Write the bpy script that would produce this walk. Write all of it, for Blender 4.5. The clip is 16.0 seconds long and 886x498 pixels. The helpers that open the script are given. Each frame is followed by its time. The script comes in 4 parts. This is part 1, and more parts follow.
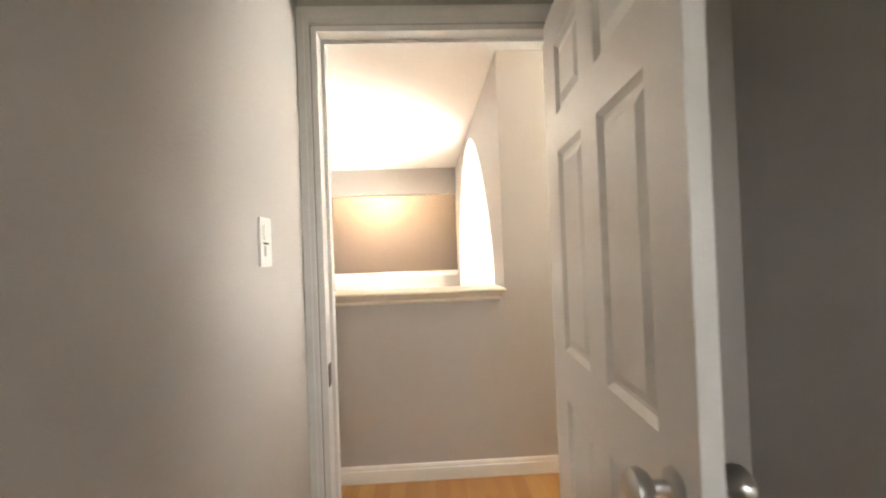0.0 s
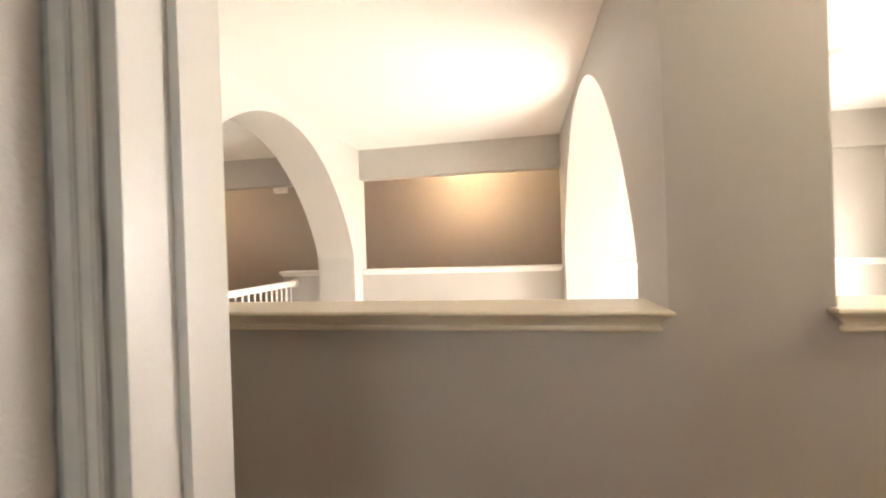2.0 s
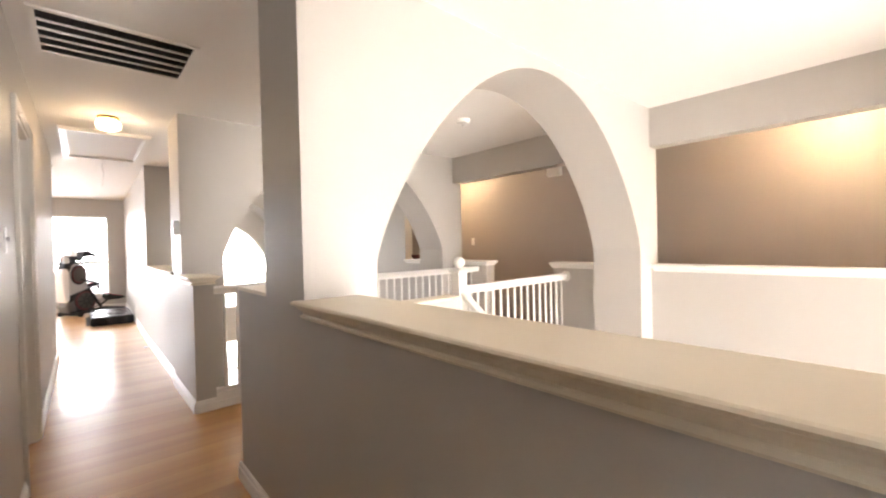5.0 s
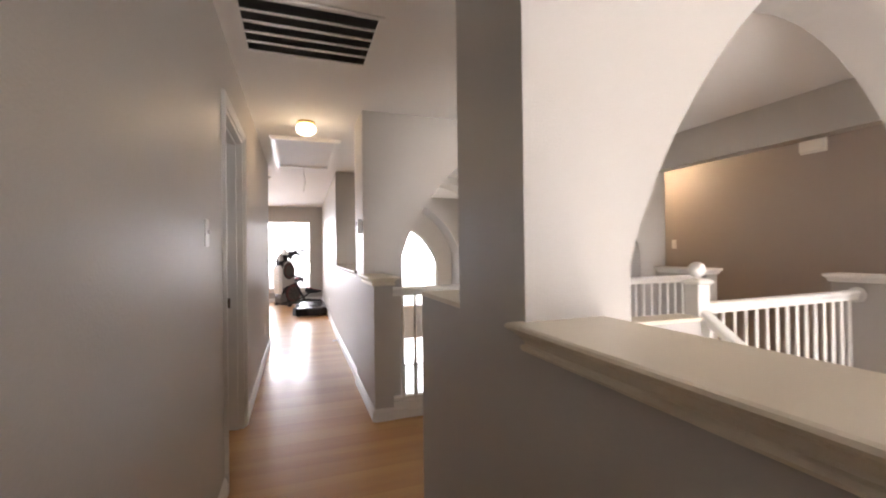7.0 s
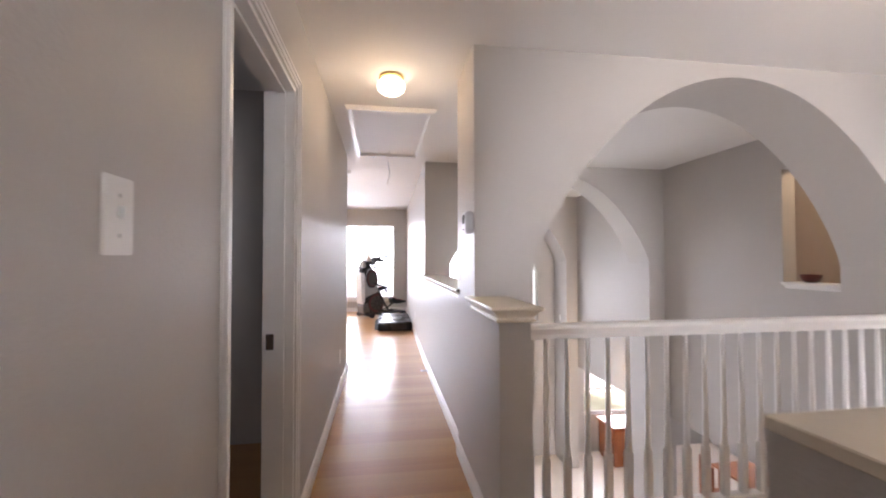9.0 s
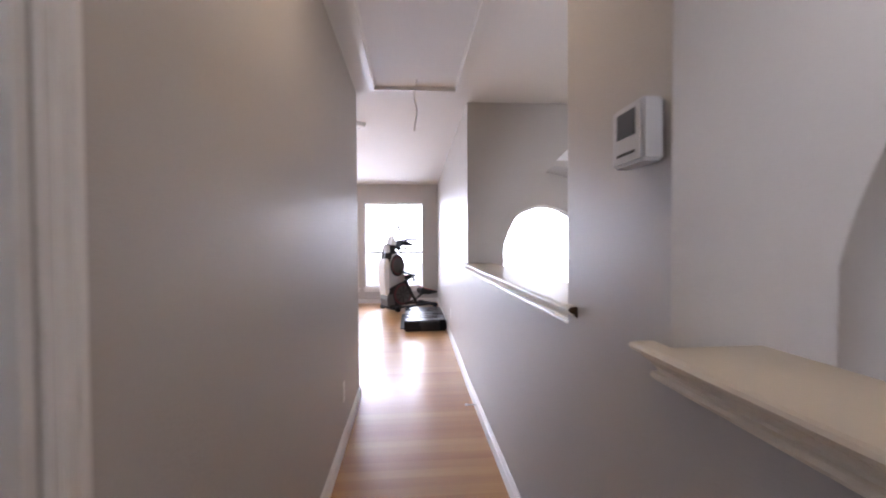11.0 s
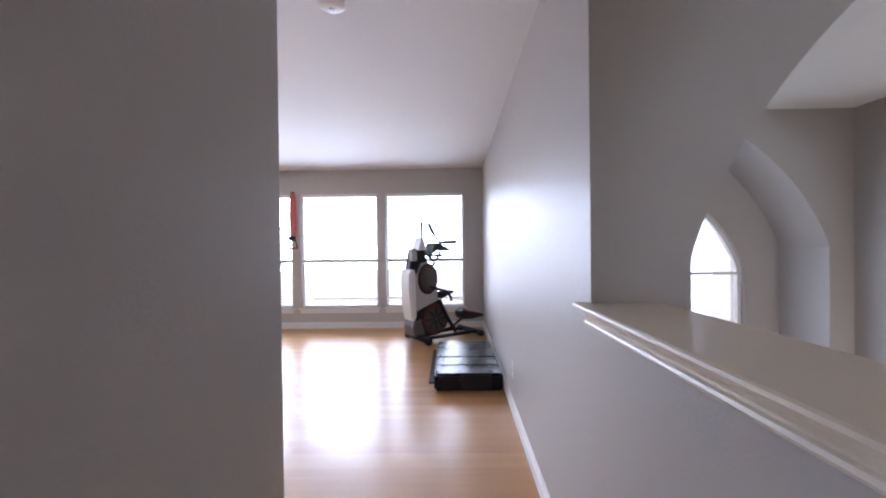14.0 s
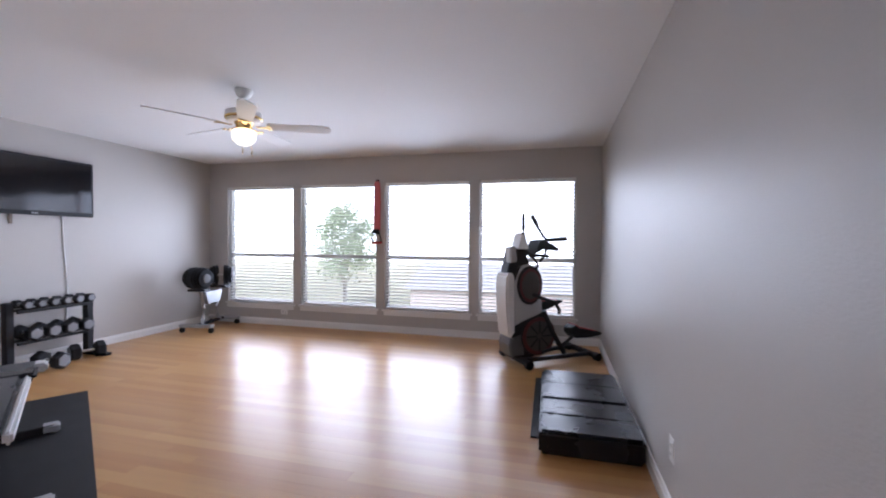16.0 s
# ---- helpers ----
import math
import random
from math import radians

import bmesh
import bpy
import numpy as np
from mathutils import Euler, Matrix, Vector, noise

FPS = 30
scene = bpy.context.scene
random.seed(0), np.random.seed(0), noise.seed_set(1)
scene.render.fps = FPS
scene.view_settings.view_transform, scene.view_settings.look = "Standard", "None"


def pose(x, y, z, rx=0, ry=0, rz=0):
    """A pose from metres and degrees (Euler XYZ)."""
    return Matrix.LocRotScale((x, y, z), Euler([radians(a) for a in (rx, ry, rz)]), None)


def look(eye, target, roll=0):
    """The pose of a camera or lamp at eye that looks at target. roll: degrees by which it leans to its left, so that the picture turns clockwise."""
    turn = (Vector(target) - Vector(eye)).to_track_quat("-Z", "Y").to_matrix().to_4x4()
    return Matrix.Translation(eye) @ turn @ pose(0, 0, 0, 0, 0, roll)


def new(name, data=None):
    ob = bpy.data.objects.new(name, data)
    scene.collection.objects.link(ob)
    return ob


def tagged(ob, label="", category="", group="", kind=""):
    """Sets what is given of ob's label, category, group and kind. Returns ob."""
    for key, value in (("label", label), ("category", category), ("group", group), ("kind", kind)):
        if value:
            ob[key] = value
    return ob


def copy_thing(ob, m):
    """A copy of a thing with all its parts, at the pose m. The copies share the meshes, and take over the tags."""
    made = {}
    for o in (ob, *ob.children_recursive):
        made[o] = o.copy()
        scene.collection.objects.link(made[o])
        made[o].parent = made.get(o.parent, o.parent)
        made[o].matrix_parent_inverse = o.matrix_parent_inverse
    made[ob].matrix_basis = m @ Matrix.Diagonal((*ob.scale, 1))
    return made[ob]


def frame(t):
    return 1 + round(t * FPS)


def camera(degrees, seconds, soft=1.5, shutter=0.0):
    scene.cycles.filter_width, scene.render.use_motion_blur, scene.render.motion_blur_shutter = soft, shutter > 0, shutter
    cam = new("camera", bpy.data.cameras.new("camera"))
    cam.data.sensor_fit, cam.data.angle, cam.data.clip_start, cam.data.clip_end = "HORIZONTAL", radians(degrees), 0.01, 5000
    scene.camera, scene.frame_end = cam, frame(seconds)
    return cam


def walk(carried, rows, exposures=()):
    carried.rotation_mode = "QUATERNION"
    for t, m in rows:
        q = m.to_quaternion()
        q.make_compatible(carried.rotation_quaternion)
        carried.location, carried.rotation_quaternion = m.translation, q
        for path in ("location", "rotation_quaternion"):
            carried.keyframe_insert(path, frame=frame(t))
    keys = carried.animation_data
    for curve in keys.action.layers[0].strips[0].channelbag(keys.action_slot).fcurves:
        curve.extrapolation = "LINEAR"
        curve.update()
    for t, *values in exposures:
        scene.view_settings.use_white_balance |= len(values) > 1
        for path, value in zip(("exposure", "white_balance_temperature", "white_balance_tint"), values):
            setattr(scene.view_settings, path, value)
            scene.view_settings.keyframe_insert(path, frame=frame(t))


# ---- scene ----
cam = camera(94.4, 16.0, soft=2.0, shutter=0.4)
PATH = [
    (0, (0.342, -0.446, 1.274), (0.43, 1.552, 1.297), -2.1),
    (0.5, (0.357, -0.153, 1.268), (0.375, 1.847, 1.291), -2.1),
    (1, (0.375, 0.118, 1.268), (0.304, 2.117, 1.288), -2.4),
    (1.5, (0.38, 0.359, 1.269), (0.165, 2.348, 1.278), -1.9),
    (2, (0.369, 0.573, 1.27), (-0.012, 2.536, 1.264), -1.9),
    (2.5, (0.342, 0.74, 1.271), (-0.211, 2.662, 1.256), -1.8),
    (3, (0.285, 0.888, 1.262), (-0.473, 2.739, 1.25), -2.3),
    (3.5, (0.232, 0.97, 1.261), (-0.723, 2.727, 1.243), -2.1),
    (4, (0.191, 1.056, 1.254), (-0.962, 2.691, 1.242), -2.2),
    (4.5, (0.13, 1.174, 1.273), (-1.208, 2.66, 1.253), -1.7),
    (7, (-0.596, 1.372, 1.243), (-2.48, 2.043, 1.254), -0.7),
    (7.5, (-0.897, 1.362, 1.245), (-2.815, 1.926, 1.256), -0.3),
    (8, (-1.207, 1.385, 1.242), (-3.153, 1.849, 1.264), -0.1),
    (8.5, (-1.55, 1.402, 1.25), (-3.515, 1.774, 1.285), 0.0),
    (9, (-1.897, 1.403, 1.269), (-3.875, 1.698, 1.313), -0.1),
    (9.5, (-2.257, 1.417, 1.268), (-4.242, 1.658, 1.309), -0.3),
    (12, (-4.138, 1.436, 1.245), (-6.133, 1.562, 1.18), -0.7),
    (12.5, (-4.523, 1.455, 1.241), (-6.519, 1.557, 1.186), -1.1),
    (13, (-4.849, 1.452, 1.262), (-6.847, 1.521, 1.218), -1.2),
    (13.5, (-5.229, 1.478, 1.251), (-7.229, 1.502, 1.227), -1.1),
    (14, (-5.555, 1.48, 1.253), (-7.554, 1.449, 1.238), -0.7),
    (14.5, (-5.849, 1.462, 1.261), (-7.846, 1.345, 1.253), -0.0),
    (15, (-6.147, 1.459, 1.258), (-8.133, 1.229, 1.246), 0.0),
    (15.5, (-6.365, 1.434, 1.274), (-8.332, 1.074, 1.248), 0.1),
    (16, (-6.561, 1.378, 1.29), (-8.497, 0.88, 1.245), 0.4),
]
EXPOSURES = [(0.0, 2.1, 6850, 11), (1.0, 1.75, 6950, 11), (2.0, 1.4, 7000, 12), (3.0, 1.35, 6950, 12), (4.0, 1.55, 6800, 12), (4.5, 1.55, 6700, 13), (7.0, 0.88, 6400, 17), (8.5, 1.05, 6100, 19), (9.0, 1.1, 6000, 20), (9.5, 1.05, 5900, 20), (12.0, 0.65, 5500, 21), (13.5, 0.3, 5350, 19), (15.0, 0.0, 5350, 18), (16.0, -0.45, 5450, 18)]
walk(cam, [(t, look(eye, target, roll)) for t, eye, target, roll in PATH], EXPOSURES)

# ---- world, sun, lamps ----
world = bpy.data.worlds.new("world")
scene.world = world
world.use_nodes = True
wn = world.node_tree.nodes
sky = wn.new("ShaderNodeTexSky")
sky.sky_type = 'NISHITA'
sky.sun_disc = False
sky.sun_elevation = radians(38)
sky.sun_rotation = radians(80)
wn["Background"].inputs["Strength"].default_value = 0.12
world.node_tree.links.new(sky.outputs[0], wn["Background"].inputs["Color"])


def lamp(name, kind, energy, colour, place, target=None, size=0.1, size_y=None):
    data = bpy.data.lights.new(name, kind)
    data.energy, data.color = energy, colour
    if kind == 'AREA':
        data.shape, data.size, data.size_y = 'RECTANGLE', size, size_y or size
    elif kind == 'SUN':
        data.angle = radians(0.6)
    else:
        data.shadow_soft_size = size
    ob = new(name, data)
    ob.matrix_world = look(place, target) if target else pose(*place)
    return ob


lamp("sun", 'SUN', 4.5, (1.0, 0.95, 0.88), (20, 3, 16), (0, 0, 0))
DAY, WARM = (0.90, 0.94, 1.0), (1.0, 0.72, 0.42)
for y, power in ((-2.83, 28), (-1.55, 29), (-0.23, 29), (1.02, 15)):
    lamp("window_light", 'AREA', power, DAY, (-11.83, y, 1.2), (-8, y - 0.65, 1.4), 1.05, 1.7).data.spread = radians(125)
lamp("window_light", 'AREA', 10.5, DAY, (-9.99, 3.5, 0.9), (-6, 3.5, 0.6), 1.6, 1.8)
lamp("window_light", 'AREA', 15, DAY, (-9.99, 3.5, -1.5), (-6, 3.5, -1.5), 1.6, 1.4)
lamp("window_light", 'AREA', 36, DAY, (-9.80, 6.3, -1.5), (-6, 6.3, -1.5), 1.6, 0.9)
lamp("window_light", 'AREA', 82, (1.0, 0.965, 0.91), (3.85, 3.5, 1.0), (0, 3.5, 1.0), 1.8, 1.9)
lamp("window_light", 'AREA', 66, (1.0, 0.965, 0.91), (3.85, 3.5, -1.5), (0, 3.5, -0.6), 1.8, 1.6)
# added fill lamp: the side room has no window
lamp("window_light", 'AREA', 1.3, DAY, (-3.5, -1.15, 1.4), (-3.5, 0.5, 1.2), 1.0, 1.0)
lamp("hall_bulb", 'POINT', 2.6, WARM, (-4.53, 1.462, 2.31), None, 0.05)
# second hall bulb is unseen, added to brighten the half wall and door
lamp("hall_bulb", 'POINT', 6.5, (1.0, 0.80, 0.56), (2.05, 1.462, 2.31), None, 0.05)
lamp("landing_bulb", 'POINT', 1.7, WARM, (-3.06, 3.44, 2.31), None, 0.05)
lamp("north_bulb", 'POINT', 19, WARM, (-0.31, 5.72, 2.31), None, 0.05)
lamp("north_bulb", 'POINT', 14, WARM, (-4.95, 5.72, 2.31), None, 0.05)
lamp("fan_bulb", 'POINT', 0.7, WARM, (-9.28, -0.925, 2.07), None, 0.05)
lamp("desk_bulb", 'POINT', 20, WARM, (-7.43, 5.03, -0.72), None, 0.04)

# ---- materials ----


def material(name, colour, rough=0.5, metal=0.0, vary=0.06, scale=3.0, bump=0.0, bump_scale=200.0, fine=0.03, coat=0.0, rand=0.0, spec=0.5):
    m = bpy.data.materials.new(name)
    m.use_nodes = True
    nt, lk = m.node_tree.nodes, m.node_tree.links
    b = nt["Principled BSDF"]
    b.inputs["Roughness"].default_value, b.inputs["Metallic"].default_value = rough, metal
    b.inputs["Coat Weight"].default_value, b.inputs["Specular IOR Level"].default_value = coat, spec
    co = nt.new("ShaderNodeTexCoord")
    n1, n2 = nt.new("ShaderNodeTexNoise"), nt.new("ShaderNodeTexNoise")
    n1.inputs["Scale"].default_value, n2.inputs["Scale"].default_value = scale, bump_scale
    n1.inputs["Detail"].default_value, n2.inputs["Detail"].default_value = 4, 3
    lk.new(co.outputs["Object"], n1.inputs["Vector"]), lk.new(co.outputs["Object"], n2.inputs["Vector"])
    mix = nt.new("ShaderNodeMath")
    mix.operation = 'MULTIPLY_ADD'
    mix.inputs[1].default_value, mix.inputs[2].default_value = 2 * vary, 1 - vary
    lk.new(n1.outputs[0], mix.inputs[0])
    mix2 = nt.new("ShaderNodeMath")
    mix2.operation = 'MULTIPLY_ADD'
    mix2.inputs[1].default_value = 2 * fine
    lk.new(n2.outputs[0], mix2.inputs[0]), lk.new(mix.outputs[0], mix2.inputs[2])
    last = mix2.outputs[0]
    if rand:
        info = nt.new("ShaderNodeObjectInfo")
        r = nt.new("ShaderNodeMath")
        r.operation = 'MULTIPLY_ADD'
        r.inputs[1].default_value = rand
        lk.new(info.outputs["Random"], r.inputs[0]), lk.new(last, r.inputs[2])
        last = r.outputs[0]
    tint = nt.new("ShaderNodeVectorMath")
    tint.operation = 'SCALE'
    tint.inputs[0].default_value = colour
    lk.new(last, tint.inputs["Scale"]), lk.new(tint.outputs[0], b.inputs["Base Color"])
    ro = nt.new("ShaderNodeMath")
    ro.operation = 'MULTIPLY_ADD'
    ro.inputs[1].default_value, ro.inputs[2].default_value = 0.12, rough - 0.06
    lk.new(n1.outputs[0], ro.inputs[0]), lk.new(ro.outputs[0], b.inputs["Roughness"])
    if bump:
        bp = nt.new("ShaderNodeBump")
        bp.inputs["Strength"].default_value, bp.inputs["Distance"].default_value = bump, 0.002
        lk.new(n2.outputs[0], bp.inputs["Height"]), lk.new(bp.outputs[0], b.inputs["Normal"])
    return m


def glow(name, colour, strength):
    m = bpy.data.materials.new(name)
    m.use_nodes = True
    b = m.node_tree.nodes["Principled BSDF"]
    b.inputs["Base Color"].default_value = (*colour, 1)
    b.inputs["Roughness"].default_value = 0.2
    b.inputs["Emission Color"].default_value = (*colour, 1)
    b.inputs["Emission Strength"].default_value = strength
    return m


def wood(name, dark, light, along=1, rough=0.28, rand=0.25, coat=0.3, grain=1.0):
    """Wood with grain along one axis (0 x, 1 y, 2 z), varied from piece to piece."""
    m = bpy.data.materials.new(name)
    m.use_nodes = True
    nt, lk = m.node_tree.nodes, m.node_tree.links
    b = nt["Principled BSDF"]
    co, mp, info = nt.new("ShaderNodeTexCoord"), nt.new("ShaderNodeMapping"), nt.new("ShaderNodeObjectInfo")
    sc = [38.0, 38.0, 38.0]
    sc[along] = 1.6
    mp.inputs["Scale"].default_value = sc
    lk.new(co.outputs["Object"], mp.inputs["Vector"])
    add = nt.new("ShaderNodeVectorMath")
    add.operation = 'ADD'
    mul = nt.new("ShaderNodeMath")
    mul.operation = 'MULTIPLY'
    mul.inputs[1].default_value = 61.0
    lk.new(info.outputs["Random"], mul.inputs[0]), lk.new(mp.outputs[0], add.inputs[0]), lk.new(mul.outputs[0], add.inputs[1])
    n1, n2 = nt.new("ShaderNodeTexNoise"), nt.new("ShaderNodeTexNoise")
    n1.inputs["Scale"].default_value, n1.inputs["Detail"].default_value = 1.0, 5
    n2.inputs["Scale"].default_value, n2.inputs["Detail"].default_value = 0.25, 2
    lk.new(add.outputs[0], n1.inputs["Vector"]), lk.new(add.outputs[0], n2.inputs["Vector"])
    s1 = nt.new("ShaderNodeMath")
    s1.operation = 'MULTIPLY_ADD'
    s1.inputs[1].default_value = rand
    soft = nt.new("ShaderNodeMath")
    soft.operation = 'MULTIPLY_ADD'
    soft.inputs[1].default_value, soft.inputs[2].default_value = grain, 0.5 * (1 - grain)
    lk.new(n1.outputs[0], soft.inputs[0])
    lk.new(info.outputs["Random"], s1.inputs[0]), lk.new(soft.outputs[0], s1.inputs[2])
    s2 = nt.new("ShaderNodeMath")
    s2.operation = 'MULTIPLY_ADD'
    s2.inputs[1].default_value, s2.use_clamp = 0.5, True
    lk.new(n2.outputs[0], s2.inputs[0])
    sub = nt.new("ShaderNodeMath")
    sub.operation = 'SUBTRACT'
    sub.inputs[1].default_value = 0.25 + rand / 2
    lk.new(s1.outputs[0], sub.inputs[0]), lk.new(sub.outputs[0], s2.inputs[2])
    ramp = nt.new("ShaderNodeMix")
    ramp.data_type = 'RGBA'
    ramp.inputs["A"].default_value, ramp.inputs["B"].default_value = (*dark, 1), (*light, 1)
    lk.new(s2.outputs[0], ramp.inputs["Factor"]), lk.new(ramp.outputs["Result"], b.inputs["Base Color"])
    ro = nt.new("ShaderNodeMath")
    ro.operation = 'MULTIPLY_ADD'
    ro.inputs[1].default_value, ro.inputs[2].default_value = 0.14, rough - 0.07
    lk.new(n1.outputs[0], ro.inputs[0]), lk.new(ro.outputs[0], b.inputs["Roughness"])
    b.inputs["Coat Weight"].default_value, b.inputs["Coat Roughness"].default_value = coat, 0.12
    bp = nt.new("ShaderNodeBump")
    bp.inputs["Strength"].default_value, bp.inputs["Distance"].default_value = 0.15, 0.001
    lk.new(n1.outputs[0], bp.inputs["Height"]), lk.new(bp.outputs[0], b.inputs["Normal"])
    return m


def glass_material():
    m = bpy.data.materials.new("clear_glass")
    m.use_nodes = True
    b = m.node_tree.nodes["Principled BSDF"]
    b.inputs["Base Color"].default_value = (1, 1, 1, 1)
    b.inputs["Roughness"].default_value = 0.0
    b.inputs["Transmission Weight"].default_value = 1.0
    b.inputs["IOR"].default_value = 1.02
    return m


PAINT = material("greige_wall_paint", (0.50, 0.475, 0.445), 0.43, spec=0.25, vary=0.03, scale=1.2, bump=0.55, bump_scale=150, fine=0.02)
TAUPE = material("taupe_wall_paint", (0.38, 0.335, 0.305), 0.5, vary=0.03, scale=1.2, bump=0.5, bump_scale=130, fine=0.02)
WHITE = material("white_trim_paint", (0.80, 0.785, 0.755), 0.32, vary=0.03, scale=4, bump=0.05, bump_scale=60, fine=0.01)
CREAM = material("cream_sill_paint", (0.77, 0.70, 0.58), 0.35, vary=0.04, scale=5, bump=0.06, bump_scale=60, fine=0.015)
CEIL = material("white_ceiling_paint", (0.80, 0.785, 0.76), 0.75, vary=0.02, scale=1.5, bump=0.25, bump_scale=130, fine=0.02)
OAK = wood("honey_oak_floor", (0.40, 0.185, 0.06), (0.61, 0.365, 0.14), rough=0.35, grain=0.3, rand=0.38, coat=0.18)
CHERRY = wood("cherry_wood", (0.20, 0.06, 0.02), (0.42, 0.15, 0.05), along=2, rough=0.35)
TILE = material("beige_tile", (0.62, 0.55, 0.46), 0.3, vary=0.1, scale=3, bump=0.1, bump_scale=20)
BLACK = material("black_rubber", (0.014, 0.014, 0.016), 0.55, spec=0.3, vary=0.2, scale=6, bump=0.2, bump_scale=300)
VINYL = material("black_vinyl", (0.010, 0.011, 0.016), 0.27, spec=0.4, vary=0.05, scale=3, bump=0.06, bump_scale=9)
METAL = material("brushed_steel", (0.55, 0.54, 0.52), 0.3, metal=1.0, vary=0.1, scale=10)
BRONZE = material("dark_bronze", (0.12, 0.09, 0.07), 0.4, metal=0.8, vary=0.1)
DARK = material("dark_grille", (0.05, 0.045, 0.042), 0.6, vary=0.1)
GLASS = glass_material()
BULB = glow("lit_opal_glass", (1.0, 0.80, 0.52), 4.0)
GREYP = material("grey_plastic", (0.42, 0.42, 0.43), 0.4, vary=0.06)
SILVER = material("silver_plastic", (0.60, 0.60, 0.61), 0.35, vary=0.05)
SHELL = material("silver_white_plastic", (0.70, 0.69, 0.68), 0.35, vary=0.05)
TRIM_GREY = material("mid_grey_plastic", (0.40, 0.395, 0.395), 0.42, vary=0.06)
TRIM_DARK = material("dark_grey_plastic", (0.10, 0.098, 0.10), 0.45, vary=0.08)
MAROON = material("dark_red_plastic", (0.075, 0.009, 0.012), 0.4, vary=0.1)
RED = material("red_plastic", (0.42, 0.03, 0.03), 0.4, vary=0.1)
BAND = material("pink_red_rubber", (0.60, 0.13, 0.13), 0.5, vary=0.1)
PLATE = material("white_plastic", (0.78, 0.77, 0.74), 0.35, vary=0.02)
BRASS = material("polished_brass", (0.75, 0.55, 0.22), 0.25, metal=1.0, vary=0.1)
SCREEN = material("black_screen", (0.01, 0.01, 0.012), 0.08, vary=0.0, fine=0.0)
IRON = material("matt_black_iron", (0.012, 0.012, 0.013), 0.75, spec=0.15, vary=0.2, scale=20)
HEX = material("grey_cast_iron", (0.20, 0.20, 0.21), 0.45, metal=0.3, vary=0.15, scale=30)

# ---- building helpers ----


def box(bm, x0, x1, y0, y1, z0, z1):
    v = [bm.verts.new((x, y, z)) for z in (z0, z1) for x, y in ((x0, y0), (x1, y0), (x1, y1), (x0, y1))]
    for f in ((3, 2, 1, 0), (4, 5, 6, 7), (0, 1, 5, 4), (1, 2, 6, 5), (2, 3, 7, 6), (3, 0, 4, 7)):
        bm.faces.new([v[i] for i in f])
    return v


def prism(bm, outline, m=None):
    """A solid between two equal outlines, given as pairs of 3D points."""
    a, b = [bm.verts.new(p) for p in outline[0]], [bm.verts.new(p) for p in outline[1]]
    bm.faces.new(a), bm.faces.new(b[::-1])
    for i in range(len(a)):
        bm.faces.new((a[i - 1], b[i - 1], b[i], a[i]))
    if m is not None:
        bmesh.ops.transform(bm, matrix=m, verts=a + b)


def rod(bm, p, q, r, r2=None, sides=12):
    p, q = Vector(p), Vector(q)
    turn = (q - p).to_track_quat('Z', 'Y').to_matrix().to_4x4()
    made = bmesh.ops.create_cone(bm, cap_ends=True, segments=sides, radius1=r, radius2=r if r2 is None else r2, depth=(q - p).length)
    bmesh.ops.transform(bm, matrix=Matrix.Translation((p + q) / 2) @ turn, verts=made["verts"])


def pipe(bm, points, r, sides=10):
    """A bent tube through the points."""
    pts = [Vector(p) for p in points]
    rings = []
    for i, p in enumerate(pts):
        d = (pts[min(i + 1, len(pts) - 1)] - pts[max(i - 1, 0)]).normalized()
        t = d.to_track_quat('Z', 'Y').to_matrix()
        rings.append([bm.verts.new(p + t @ Vector((r * math.cos(a), r * math.sin(a), 0))) for a in (2 * math.pi * k / sides for k in range(sides))])
    for a, b in zip(rings, rings[1:]):
        for k in range(sides):
            bm.faces.new((a[k - 1], a[k], b[k], b[k - 1]))
    bm.faces.new(rings[0][::-1]), bm.faces.new(rings[-1])


def lathe(bm, profile, centre=(0, 0, 0), sides=24, m=None):
    """A turned solid from (radius, height) pairs round the z axis."""
    rings = [[bm.verts.new((centre[0] + r * math.cos(a), centre[1] + r * math.sin(a), centre[2] + h)) for a in (2 * math.pi * k / sides for k in range(sides))] for r, h in profile]
    for a, b in zip(rings, rings[1:]):
        for k in range(sides):
            bm.faces.new((a[k - 1], a[k], b[k], b[k - 1]))
    bm.faces.new(rings[0][::-1]), bm.faces.new(rings[-1])
    if m is not None:
        bmesh.ops.transform(bm, matrix=m, verts=[v for ring in rings for v in ring])


def link(name, bm, mat, parent=None, label="", smooth=False, bevel=0.0):
    bmesh.ops.recalc_face_normals(bm, faces=bm.faces)
    if bevel:
        bmesh.ops.bevel(bm, geom=[e for e in bm.edges if len(e.link_faces) == 2 and e.calc_face_angle(0) > 0.6], offset=bevel, segments=2, affect='EDGES')
    me = bpy.data.meshes.new(name)
    bm.to_mesh(me)
    bm.free()
    me.materials.append(mat)
    if smooth:
        me.shade_smooth()
        me.set_sharp_from_angle(angle=radians(40))
    ob = new(name, me)
    if parent:
        ob.parent = parent
    if label:
        ob["label"] = label
    return ob


part = link


def thing(name, label, category, group="", at=None):
    ob = new(name)
    if at is not None:
        ob.matrix_world = at
    return tagged(ob, label, category, group)


def structure(name, bm, mat, label, category="", smooth=False, bevel=0.0):
    ob = link(name, bm, mat, None, "", smooth, bevel)
    return tagged(ob, label, category or name.split("_")[0], kind="structure")


def boxes(*dims):
    bm = bmesh.new()
    for d in dims:
        box(bm, *d)
    return bm


def ringed(x0, x1, y0, y1, rings):
    """A moulded cap: level outlines, each further out or in than the rectangle, joined upwards."""
    bm = bmesh.new()
